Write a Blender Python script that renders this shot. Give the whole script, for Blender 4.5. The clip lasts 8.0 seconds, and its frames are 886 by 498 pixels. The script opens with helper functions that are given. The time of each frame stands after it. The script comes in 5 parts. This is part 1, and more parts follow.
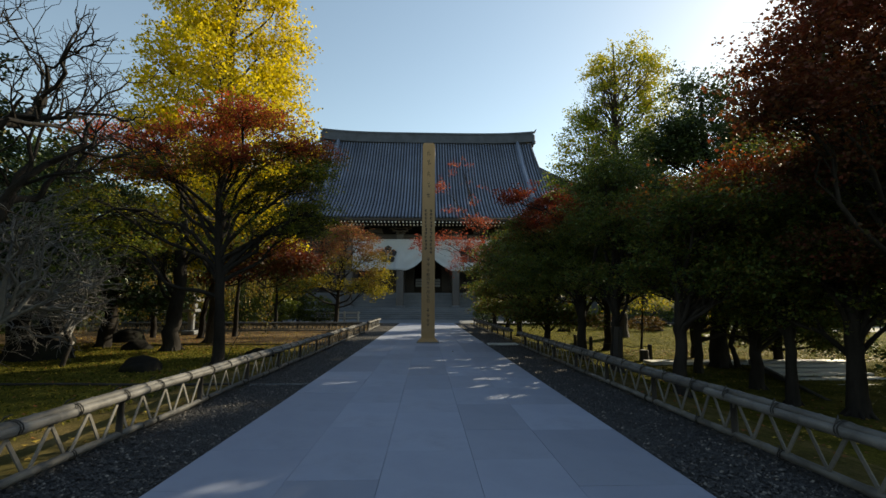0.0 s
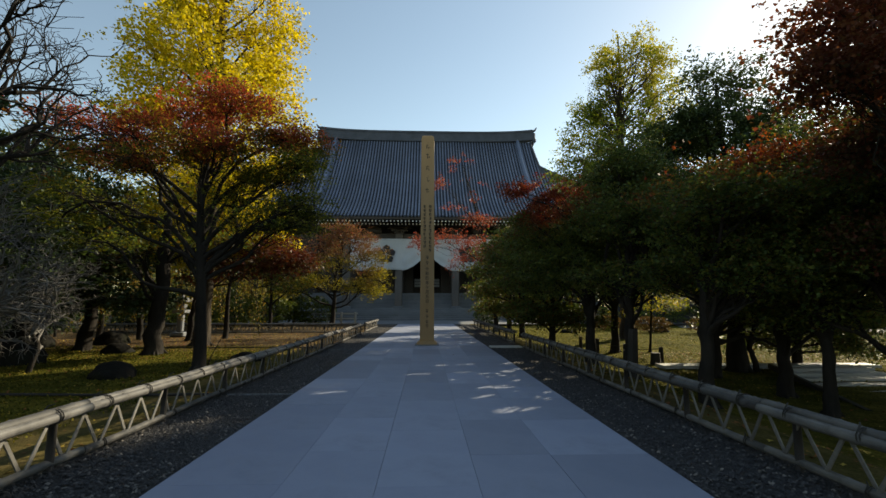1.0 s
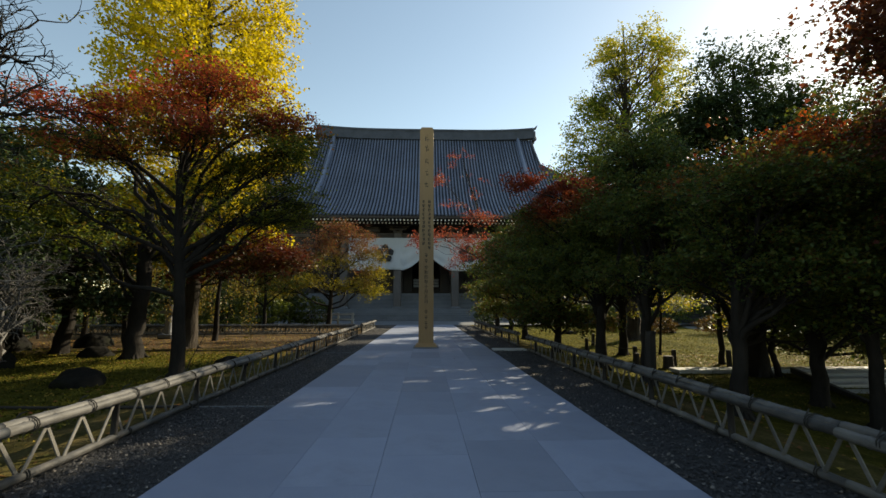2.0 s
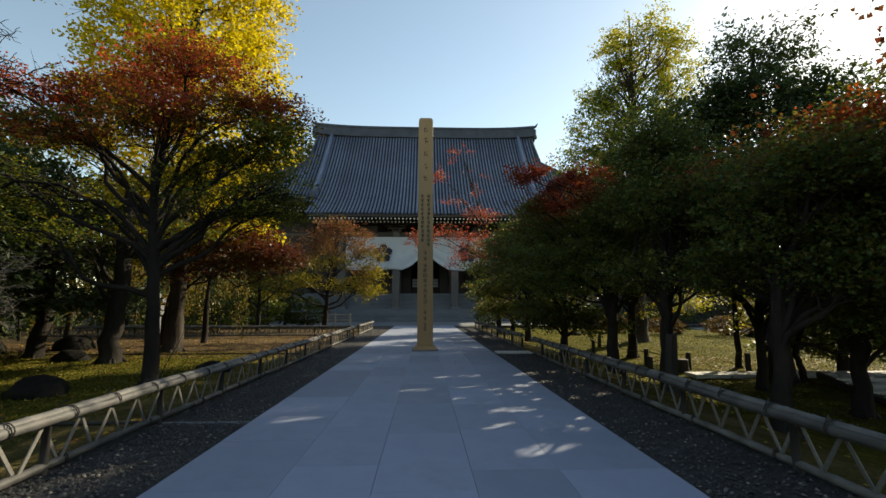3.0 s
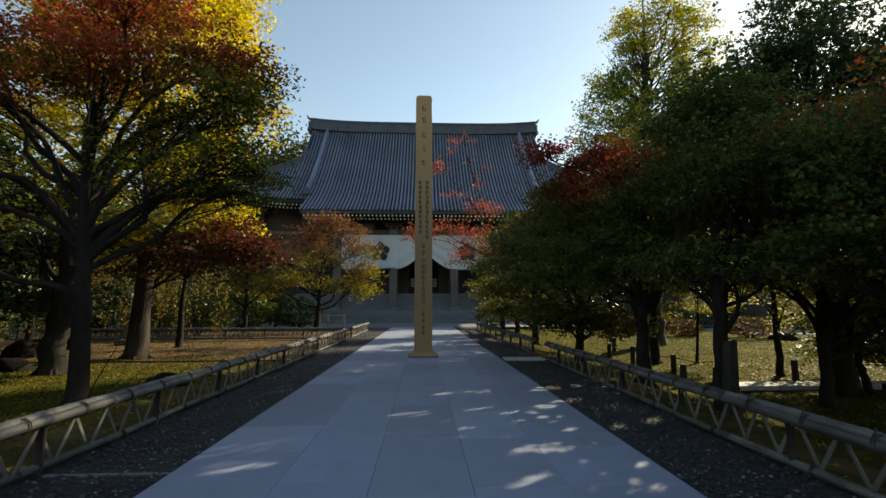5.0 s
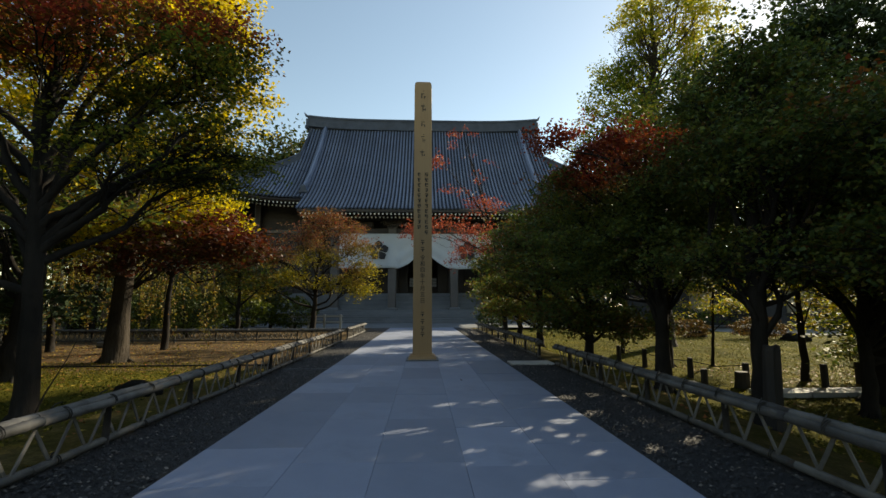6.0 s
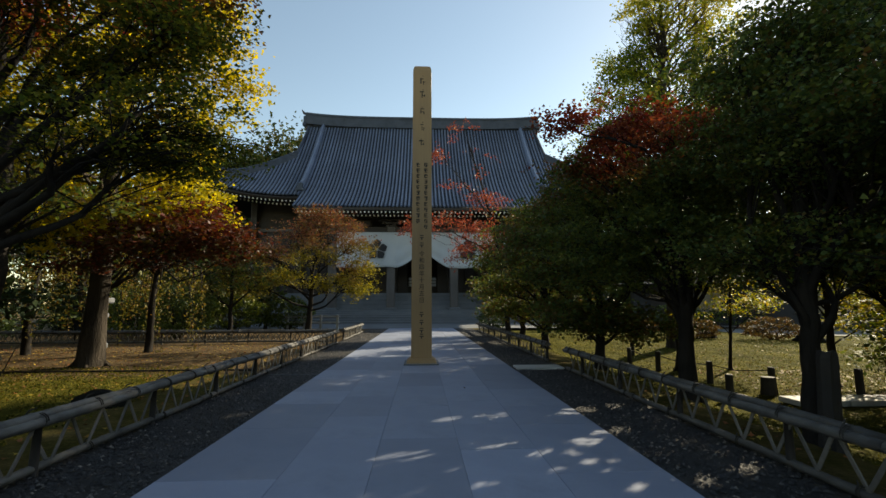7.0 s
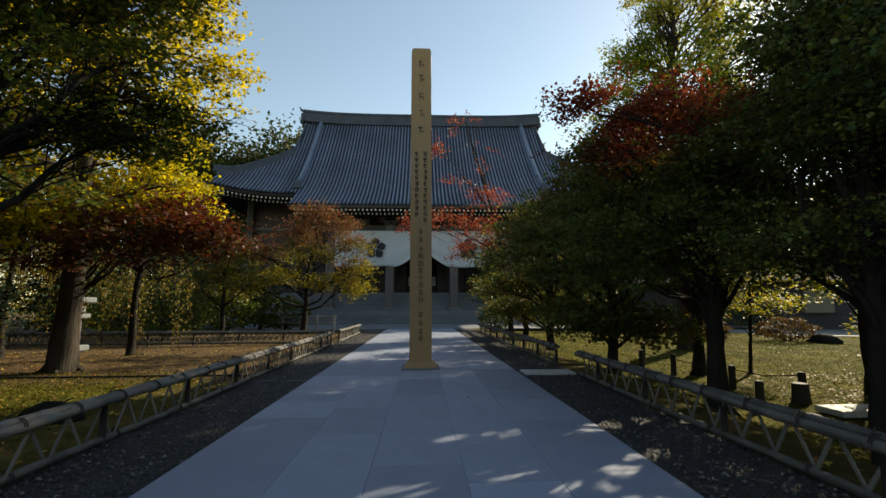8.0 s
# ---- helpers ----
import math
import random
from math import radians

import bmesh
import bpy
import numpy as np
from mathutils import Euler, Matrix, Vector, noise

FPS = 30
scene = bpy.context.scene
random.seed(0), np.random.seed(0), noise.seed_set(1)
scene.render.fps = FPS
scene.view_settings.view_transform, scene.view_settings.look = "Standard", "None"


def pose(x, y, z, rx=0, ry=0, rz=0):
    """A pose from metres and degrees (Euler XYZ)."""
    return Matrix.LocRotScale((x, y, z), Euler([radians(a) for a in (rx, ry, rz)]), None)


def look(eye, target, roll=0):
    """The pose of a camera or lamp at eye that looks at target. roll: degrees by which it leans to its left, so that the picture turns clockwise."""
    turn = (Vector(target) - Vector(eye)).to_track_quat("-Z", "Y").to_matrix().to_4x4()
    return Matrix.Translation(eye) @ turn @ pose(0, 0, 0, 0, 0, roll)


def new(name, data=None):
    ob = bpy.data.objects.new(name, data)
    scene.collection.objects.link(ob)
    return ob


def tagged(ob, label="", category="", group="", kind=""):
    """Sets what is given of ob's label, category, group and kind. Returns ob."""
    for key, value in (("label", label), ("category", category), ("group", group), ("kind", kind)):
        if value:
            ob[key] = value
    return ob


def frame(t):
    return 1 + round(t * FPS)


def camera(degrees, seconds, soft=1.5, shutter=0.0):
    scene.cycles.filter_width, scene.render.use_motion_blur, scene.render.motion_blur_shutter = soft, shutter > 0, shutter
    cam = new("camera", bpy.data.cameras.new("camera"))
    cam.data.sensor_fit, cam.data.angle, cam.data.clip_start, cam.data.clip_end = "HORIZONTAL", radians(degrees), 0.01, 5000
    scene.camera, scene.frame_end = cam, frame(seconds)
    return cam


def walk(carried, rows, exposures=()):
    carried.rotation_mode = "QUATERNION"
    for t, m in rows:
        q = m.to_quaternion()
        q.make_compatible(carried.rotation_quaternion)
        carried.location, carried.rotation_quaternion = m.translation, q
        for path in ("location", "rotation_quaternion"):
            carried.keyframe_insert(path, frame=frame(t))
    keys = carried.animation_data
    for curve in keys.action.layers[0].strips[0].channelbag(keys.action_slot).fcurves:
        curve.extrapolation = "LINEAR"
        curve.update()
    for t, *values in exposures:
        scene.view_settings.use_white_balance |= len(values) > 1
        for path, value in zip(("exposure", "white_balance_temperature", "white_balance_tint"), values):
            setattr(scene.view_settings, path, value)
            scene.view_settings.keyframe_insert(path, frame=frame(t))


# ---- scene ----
EXPOSURE, SUN, SKY = 0.68, 5.0, 0.135
# ---------------------------------------------------------------- camera
cam = camera(89.7, 8.0, soft=1.5)
# each of x, y, z, tilt, lean and turn glides along its own gentle curve: start, speed, change of speed
GLIDE = ((-0.0199, 0.00817, -0.000099),
         (-0.9554, 0.82402, 0.000011),
         (1.3826, 0.00035, -0.000175),
         (97.1886, 0.06798, -0.005279),
         (-0.0738, 0.04342, -0.001275),
         (-2.0734, -0.10887, 0.002434))
ROWS = []
for k in range(0, 17):
    t = k * 0.5
    ROWS.append((t, pose(*(a + b * t + c * t * t for a, b, c in GLIDE))))
walk(cam, ROWS, exposures=[(t, EXPOSURE + d, 7850, 3) for t, d in ((0.0, 0.0), (1.5, 0.02), (3.0, 0.14), (4.6, 0.14), (6.0, 0.07), (8.0, 0.07))])

# ---------------------------------------------------------------- light
SUN_DIR = Vector((1.005, 0.882, 0.675)).normalized()
world = bpy.data.worlds.new("sky")
scene.world = world
world.use_nodes = True
wn = world.node_tree
sky = wn.nodes.new("ShaderNodeTexSky")
sky.sky_type = "NISHITA"
sky.sun_disc = False
sky.sun_elevation = math.asin(SUN_DIR.z)
sky.sun_rotation = math.atan2(SUN_DIR.x, SUN_DIR.y)
sky.air_density, sky.dust_density, sky.ozone_density = 1.0, 0.2, 0.2
wn.nodes["Background"].inputs[1].default_value = SKY
wn.links.new(sky.outputs[0], wn.nodes["Background"].inputs[0])
lamp = bpy.data.lights.new("sun", "SUN")
lamp.energy, lamp.angle, lamp.color = SUN, radians(0.53), (1.0, 0.91, 0.78)
new("sun", lamp).matrix_world = look(SUN_DIR * 100, (0, 0, 0))


# ---------------------------------------------------------------- materials
def lk(nt, a, b):
    nt.links.new(a, b)


def start_mat(name):
    m = bpy.data.materials.new(name)
    m.use_nodes = True
    nt = m.node_tree
    return m, nt, nt.nodes["Principled BSDF"]


def ramp(nt, fac, stops):
    r = nt.nodes.new("ShaderNodeValToRGB")
    e = r.color_ramp.elements
    while len(e) < len(stops):
        e.new(0.5)
    for el, (p, c) in zip(e, stops):
        el.position, el.color = p, (*c, 1)
    lk(nt, fac, r.inputs[0])
    return r.outputs[0]


def coords(nt, which="Object"):
    return nt.nodes.new("ShaderNodeTexCoord").outputs[which]


def noise_tex(nt, vec, scale, detail=4.0, rough=0.6, stretch=None):
    if stretch:
        mp = nt.nodes.new("ShaderNodeMapping")
        mp.inputs["Scale"].default_value = stretch
        lk(nt, vec, mp.inputs[0])
        vec = mp.outputs[0]
    n = nt.nodes.new("ShaderNodeTexNoise")
    n.inputs["Scale"].default_value, n.inputs["Detail"].default_value, n.inputs["Roughness"].default_value = scale, detail, rough
    lk(nt, vec, n.inputs["Vector"])
    return n.outputs[0]


def mixc(nt, fac, a, b, mode="MIX"):
    n = nt.nodes.new("ShaderNodeMix")
    n.data_type, n.blend_type = "RGBA", mode
    for sock, v in ((0, fac), (6, a), (7, b)):
        if isinstance(v, (int, float)):
            n.inputs[sock].default_value = v
        elif isinstance(v, tuple):
            n.inputs[sock].default_value = (*v, 1)
        else:
            lk(nt, v, n.inputs[sock])
    return n.outputs[2]


def mathn(nt, op, a, b):
    n = nt.nodes.new("ShaderNodeMath")
    n.operation = op
    for sock, v in ((0, a), (1, b)):
        if isinstance(v, (int, float)):
            n.inputs[sock].default_value = v
        else:
            lk(nt, v, n.inputs[sock])
    return n.outputs[0]


def bump(nt, bsdf, height, strength, dist):
    b = nt.nodes.new("ShaderNodeBump")
    b.inputs["Strength"].default_value, b.inputs["Distance"].default_value = strength, dist
    lk(nt, height, b.inputs["Height"])
    lk(nt, b.outputs[0], bsdf.inputs["Normal"])


def surface(name, dark, light, big=0.6, fine=30.0, rough=(0.6, 0.85), bumps=(0.4, 0.01), metal=0.0, stretch=None, tone=0.0, stain=None, which="Object", spec=0.5):
    """Two scales of noise between two colours, a grain bump, a tone shift from piece to piece and stains."""
    m, nt, b = start_mat(name)
    co = coords(nt, which)
    n1, n2 = noise_tex(nt, co, big, 5), noise_tex(nt, co, fine, 6, 0.7, stretch)
    f = mathn(nt, "ADD", mathn(nt, "MULTIPLY", n1, 0.55), mathn(nt, "MULTIPLY", n2, 0.45))
    c = ramp(nt, f, [(0.32, dark), (0.68, light)])
    if tone:
        rnd = nt.nodes.new("ShaderNodeObjectInfo").outputs["Random"]
        c = mixc(nt, 1.0, c, ramp(nt, rnd, [(0.0, (1 - tone,) * 3), (1.0, (1, 1, 1))]), "MULTIPLY")
    if stain:
        s = ramp(nt, noise_tex(nt, co, stain[1], 6, 0.65), [(0.52, (0, 0, 0)), (0.72, (1, 1, 1))])
        c = mixc(nt, mathn(nt, "MULTIPLY", s, stain[2]), c, stain[0])
    lk(nt, c, b.inputs["Base Color"])
    lk(nt, ramp(nt, n2, [(0.3, (rough[0],) * 3), (0.7, (rough[1],) * 3)]), b.inputs["Roughness"])
    b.inputs["Metallic"].default_value = metal
    b.inputs["Specular IOR Level"].default_value = spec
    if bumps:
        bump(nt, b, n2, *bumps)
    return m


def leaf_mat(name, low, top=None, z0=2.0, z1=6.0, glow=0.45, patch=0.5, spec=0.25):
    """Leaves: colours spread at random over the leaves, other colours towards the top of the crown in uneven patches; light shines through."""
    m, nt, b = start_mat(name)
    rnd = nt.nodes.new("ShaderNodeNewGeometry").outputs["Random Per Island"]

    def pick(cols):
        k = len(cols)
        return ramp(nt, rnd, [(i / max(1, k - 1), c) for i, c in enumerate(cols)])
    c = pick(low)
    if top:
        co = coords(nt)
        sx = nt.nodes.new("ShaderNodeSeparateXYZ")
        lk(nt, co, sx.inputs[0])
        h = mathn(nt, "DIVIDE", mathn(nt, "SUBTRACT", sx.outputs[2], z0), z1 - z0)
        n = mathn(nt, "MULTIPLY", mathn(nt, "SUBTRACT", noise_tex(nt, co, patch, 2), 0.5), 2.6)
        r2 = mathn(nt, "MULTIPLY", mathn(nt, "SUBTRACT", rnd, 0.5), 0.5)
        f = mathn(nt, "ADD", mathn(nt, "ADD", h, n), r2)
        c = mixc(nt, ramp(nt, f, [(0.3, (0, 0, 0)), (0.7, (1, 1, 1))]), c, pick(top))
    lk(nt, c, b.inputs["Base Color"])
    b.inputs["Roughness"].default_value = 0.55
    b.inputs["Specular IOR Level"].default_value = spec
    tr = nt.nodes.new("ShaderNodeBsdfTranslucent")
    lk(nt, mixc(nt, 1.0, c, (1.0, 0.95, 0.6), "MULTIPLY"), tr.inputs[0])
    mx = nt.nodes.new("ShaderNodeMixShader")
    mx.inputs[0].default_value = glow
    lk(nt, b.outputs[0], mx.inputs[1])
    lk(nt, tr.outputs[0], mx.inputs[2])
    lk(nt, mx.outputs[0], nt.nodes["Material Output"].inputs["Surface"])
    return m


M_SLAB = surface("pale_granite", (0.20, 0.23, 0.318), (0.305, 0.342, 0.446), 0.9, 45, (0.5, 0.75), (0.15, 0.003), tone=0.28, stain=((0.15, 0.17, 0.228), 0.9, 0.75))
M_JOINT = surface("joint_sand", (0.165, 0.187, 0.245), (0.24, 0.268, 0.335), 1, 60)
M_GRAVEL_BED = surface("gravel_bed", (0.009, 0.009, 0.010), (0.045, 0.044, 0.046), 1.2, 55, (0.7, 0.95), (1.0, 0.03))
M_BAMBOO = surface("weathered_bamboo", (0.035, 0.034, 0.033), (0.20, 0.192, 0.182), 2.2, 26, (0.5, 0.75), (0.5, 0.006), tone=0.45, stretch=(1, 0.05, 1), stain=((0.04, 0.037, 0.033), 3.2, 0.9), spec=0.3)
M_SLAT = surface("split_bamboo", (0.07, 0.066, 0.06), (0.26, 0.245, 0.22), 2, 25, (0.5, 0.75), (0.25, 0.003), tone=0.4)
M_ROPE = surface("black_hemp_rope", (0.012, 0.011, 0.01), (0.04, 0.036, 0.03), 5, 120, (0.8, 0.95), (0.6, 0.003))
M_POST = surface("charred_wood", (0.008, 0.007, 0.006), (0.026, 0.021, 0.018), 2, 30, (0.7, 0.9), (0.6, 0.01), stretch=(1, 1, 0.15))
M_PILLAR = surface("fresh_cypress", (0.28, 0.165, 0.07), (0.38, 0.24, 0.11), 0.5, 22, (0.5, 0.65), (0.12, 0.003), stretch=(1, 1, 0.03))
M_INK = surface("black_ink", (0.012, 0.012, 0.012), (0.03, 0.028, 0.026), 3, 40, (0.6, 0.8), None)
M_TILE = surface("grey_roof_tile", (0.075, 0.098, 0.158), (0.185, 0.225, 0.325), 0.25, 6, (0.28, 0.44), (0.3, 0.02), tone=0.3, spec=0.6)
# same clay as the rolls, darkened: shade between the tile rows is in this colour
M_TILE_BED = surface("roof_tile_pan_shaded", (0.014, 0.017, 0.023), (0.035, 0.04, 0.052), 0.3, 5, (0.7, 0.9), (0.5, 0.03), spec=0.25)
M_RIDGE = surface("stacked_ridge_tile", (0.03, 0.037, 0.052), (0.085, 0.10, 0.135), 0.8, 7, (0.55, 0.8), (0.6, 0.04), stretch=(0.2, 0.2, 3), spec=0.35)
M_TIMBER = surface("dark_temple_timber", (0.016, 0.012, 0.01), (0.045, 0.033, 0.027), 0.7, 9, (0.55, 0.8), (0.3, 0.01), stretch=(1, 1, 0.2))
M_COLUMN = surface("greyed_column_timber", (0.065, 0.056, 0.052), (0.13, 0.113, 0.105), 0.5, 9, (0.55, 0.8), (0.3, 0.01), stretch=(1, 1, 0.12))
M_WHITE = surface("white_rafter_paint", (0.66, 0.65, 0.62), (0.82, 0.81, 0.78), 2, 30, (0.5, 0.7), None)
# white cloth greyed and blued: the shade under the eaves is put into its colour
M_CLOTH = surface("white_cloth_shade_toned", (0.42, 0.445, 0.49), (0.52, 0.545, 0.59), 0.5, 60, (0.8, 0.95), (0.1, 0.004))
M_CREST = surface("black_crest_dye", (0.015, 0.015, 0.02), (0.035, 0.035, 0.04), 1, 30, (0.8, 0.95), None)
M_STONE = surface("grey_step_stone", (0.10, 0.108, 0.12), (0.20, 0.21, 0.225), 0.5, 25, (0.65, 0.9), (0.25, 0.006), tone=0.15, stain=((0.1, 0.1, 0.1), 0.6, 0.5))
M_ROCK = surface("dark_garden_rock", (0.006, 0.006, 0.006), (0.024, 0.023, 0.02), 0.9, 9, (0.75, 0.95), (0.8, 0.05), stain=((0.016, 0.02, 0.008), 1.5, 0.6), spec=0.06)
M_BARK = surface("dark_maple_bark", (0.009, 0.008, 0.007), (0.034, 0.029, 0.025), 1.2, 14, (0.75, 0.95), (0.8, 0.03), stretch=(1, 1, 0.25), stain=((0.045, 0.045, 0.038), 1.1, 0.3), spec=0.1)
M_BARK_G = surface("furrowed_ginkgo_bark", (0.016, 0.013, 0.010), (0.10, 0.082, 0.064), 1.2, 9, (0.8, 0.95), (1.0, 0.16), stretch=(1, 1, 0.1), spec=0.15)
M_BARK_PALE = surface("pale_lichen_bark", (0.045, 0.042, 0.04), (0.17, 0.162, 0.155), 1.5, 16, (0.75, 0.95), (0.5, 0.02))
M_WALL_DARK = surface("shaded_house_wall", (0.02, 0.02, 0.023), (0.05, 0.05, 0.054), 0.3, 8, (0.7, 0.9), (0.2, 0.01))
M_BEIGE = surface("beige_panel", (0.17, 0.15, 0.10), (0.24, 0.21, 0.15), 0.5, 12, (0.6, 0.8), None)
M_PALE = surface("pale_cut_stone", (0.32, 0.32, 0.31), (0.48, 0.47, 0.45), 0.8, 20, (0.6, 0.85), (0.2, 0.004), tone=0.15)

# ground: moss and grass, bare earth and leaf litter in patches
M_GROUND, gt, gb = start_mat("lawn_and_earth")
gco = coords(gt)
g_fine, g_mid, g_big = noise_tex(gt, gco, 26, 6, 0.75), noise_tex(gt, gco, 1.7, 5), noise_tex(gt, gco, 0.16, 4)
grass = ramp(gt, mathn(gt, "ADD", mathn(gt, "MULTIPLY", g_fine, 0.6), mathn(gt, "MULTIPLY", g_mid, 0.4)), [(0.3, (0.020, 0.024, 0.006)), (0.5, (0.075, 0.072, 0.014)), (0.72, (0.27, 0.225, 0.045))])
earth = ramp(gt, mathn(gt, "ADD", mathn(gt, "MULTIPLY", g_fine, 0.5), mathn(gt, "MULTIPLY", g_mid, 0.5)), [(0.3, (0.04, 0.03, 0.02)), (0.55, (0.125, 0.088, 0.05)), (0.75, (0.25, 0.18, 0.098))])
gx = gt.nodes.new("ShaderNodeSeparateXYZ")
lk(gt, gco, gx.inputs[0])
under = mathn(gt, "MULTIPLY", mathn(gt, "SUBTRACT", gx.outputs[1], 14.0), 0.25)       # worn earth under the ginkgo
side = mathn(gt, "MULTIPLY", mathn(gt, "ADD", gx.outputs[0], 1.0), -0.4)
worn = mathn(gt, "MINIMUM", mathn(gt, "MINIMUM", under, side), 0.6)
strip = mathn(gt, "MULTIPLY", mathn(gt, "SUBTRACT", 4.7, mathn(gt, "ABSOLUTE", gx.outputs[0], 0.0)), 0.5)      # bare earth along the fences
worn = mathn(gt, "MAXIMUM", worn, mathn(gt, "MINIMUM", strip, 0.12))
g_mask = ramp(gt, mathn(gt, "ADD", mathn(gt, "MAXIMUM", worn, -0.15), mathn(gt, "ADD", mathn(gt, "MULTIPLY", g_big, 0.5), mathn(gt, "MULTIPLY", g_mid, 0.35))), [(0.42, (0, 0, 0)), (0.68, (1, 1, 1))])
lk(gt, mixc(gt, g_mask, grass, earth), gb.inputs["Base Color"])
gb.inputs["Roughness"].default_value = 0.95
gb.inputs["Specular IOR Level"].default_value = 0.02
bump(gt, gb, g_fine, 0.9, 0.05)


# ---------------------------------------------------------------- mesh helpers
def mesh_of(name, verts, faces, material, smooth=False):
    me = bpy.data.meshes.new(name)
    me.from_pydata([tuple(v) for v in verts], [], faces)
    me.materials.append(material)
    if smooth:
        me.polygons.foreach_set("use_smooth", [True] * len(me.polygons))
    return me


def ob_mesh(name, me, parent=None, m=None, label=""):
    ob = new(name, me)
    if parent:
        ob.parent = parent
    if m is not None:
        ob.matrix_basis = m
    return tagged(ob, label)


def part(name, bm, material, parent=None, label="", smooth=False):
    me = bpy.data.meshes.new(name)
    bm.to_mesh(me)
    bm.free()
    me.materials.append(material)
    if smooth:
        me.polygons.foreach_set("use_smooth", [True] * len(me.polygons))
    return ob_mesh(name, me, parent, None, label)


def thing(name, place=(0, 0, 0), label="", category="", group="", kind="", rz=0):
    ob = new(name)
    ob.empty_display_size = 0.2
    ob.matrix_basis = pose(*place, 0, 0, rz)
    return tagged(ob, label, category, group, kind)


def box_bm(sx, sy, sz, at=(0, 0, 0), bevel=0.0, bm=None):
    """A box with its base centre at `at`."""
    b = bmesh.new()
    bmesh.ops.create_cube(b, size=1.0)
    bmesh.ops.scale(b, vec=(sx, sy, sz), verts=b.verts)
    if bevel:
        bmesh.ops.bevel(b, geom=b.edges[:], offset=bevel, segments=1, affect="EDGES", profile=0.5)
    bmesh.ops.translate(b, vec=(at[0], at[1], at[2] + sz / 2), verts=b.verts)
    return b


def tube(path, radii, sides=8, caps=True):
    """Verts and faces of a tapered tube along a list of points."""
    P = np.array(path, float)
    n = len(P)
    T = np.gradient(P, axis=0)
    T /= np.linalg.norm(T, axis=1)[:, None] + 1e-9
    ref = np.array((0.0, 0.0, 1.0)) if abs(T[0][2]) < 0.9 else np.array((1.0, 0.0, 0.0))
    A = np.cross(T, ref)
    A /= np.linalg.norm(A, axis=1)[:, None] + 1e-9
    B = np.cross(T, A)
    ang = np.linspace(0, 2 * math.pi, sides, endpoint=False)
    R = np.array(radii, float)[:, None, None]
    V = P[:, None, :] + R * (np.cos(ang)[None, :, None] * A[:, None, :] + np.sin(ang)[None, :, None] * B[:, None, :])
    F = []
    for i in range(n - 1):
        for j in range(sides):
            k = (j + 1) % sides
            F.append((i * sides + j, i * sides + k, (i + 1) * sides + k, (i + 1) * sides + j))
    if caps:
        F.append(tuple(range(sides)))
        F.append(tuple(range((n - 1) * sides, n * sides))[::-1])
    return V.reshape(-1, 3), F


class Bag:
    """Collects verts and faces of many pieces into one mesh."""

    def __init__(self):
        self.v, self.f, self.n = [], [], 0

    def add(self, V, F):
        self.v.append(np.asarray(V, float))
        self.f += [tuple(i + self.n for i in f) for f in F]
        self.n += len(V)

    def mesh(self, name, material, smooth=True):
        return mesh_of(name, np.concatenate(self.v), self.f, material, smooth)


def flat_mesh(name, verts, per, material):
    """A mesh of many separate polygons with `per` corners each; verts in order."""
    V = np.ascontiguousarray(verts, np.float32).reshape(-1, 3)
    n = len(V)
    me = bpy.data.meshes.new(name)
    me.vertices.add(n)
    me.vertices.foreach_set("co", V.ravel())
    me.loops.add(n)
    me.loops.foreach_set("vertex_index", np.arange(n, dtype=np.int32))
    me.polygons.add(n // per)
    me.polygons.foreach_set("loop_start", np.arange(0, n, per, dtype=np.int32))
    me.polygons.foreach_set("loop_total", np.full(n // per, per, np.int32))
    me.materials.append(material)
    me.update(calc_edges=True)
    return me


SHAPES = {
    "maple": np.array([(0, -0.45), (0.22, -0.12), (0.62, 0.0), (0.24, 0.16), (0.0, 0.72), (-0.24, 0.16), (-0.62, 0.0), (-0.22, -0.12)]),
    "palmate": np.array([(0, -0.3), (0.42, -0.22), (0.2, 0.02), (0.62, 0.22), (0.2, 0.24), (0.0, 0.74), (-0.2, 0.24), (-0.62, 0.22), (-0.2, 0.02), (-0.42, -0.22)]),
    "fan": np.array([(0, -0.5), (0.5, 0.2), (0.0, 0.42), (-0.5, 0.2)]),
    "oval": np.array([(0, -0.6), (0.3, 0.0), (0, 0.6), (-0.3, 0.0)]),
}


def leaf_mesh(name, C, size, shape, material, rng, tilt=0.5):
    """Leaves at the centres C, each a small lobed blade, mostly facing up."""
    n = len(C)
    S = SHAPES[shape]
    nrm = rng.normal(0, tilt, (n, 3))
    nrm[:, 2] += 1.0
    nrm /= np.linalg.norm(nrm, axis=1)[:, None]
    a = rng.normal(0, 1, (n, 3))
    a -= nrm * (a * nrm).sum(1)[:, None]
    a /= np.linalg.norm(a, axis=1)[:, None]
    b = np.cross(nrm, a)
    s = size * rng.uniform(0.65, 1.3, n)
    droop = np.abs(S[:, 0]) * -0.25
    V = C[:, None, :] + s[:, None, None] * (S[None, :, :1] * a[:, None, :] + S[None, :, 1:] * b[:, None, :] + droop[None, :, None] * nrm[:, None, :])
    return flat_mesh(name, V, len(S), material)


def bend(a, b, rng, n=6, wob=0.08, sag=0.0):
    """A wandering line from a to b."""
    a, b = np.array(a, float), np.array(b, float)
    L = np.linalg.norm(b - a)
    s = np.linspace(0, 1, n)
    P = a + (b - a) * s[:, None]
    for ax in range(3):
        ph, am = rng.uniform(0, 6.28), rng.normal(0, wob * L)
        P[:, ax] += am * np.sin(s * math.pi) * np.cos(ph + s * 4)
    P[:, 2] += sag * L * np.sin(s * math.pi)
    return P


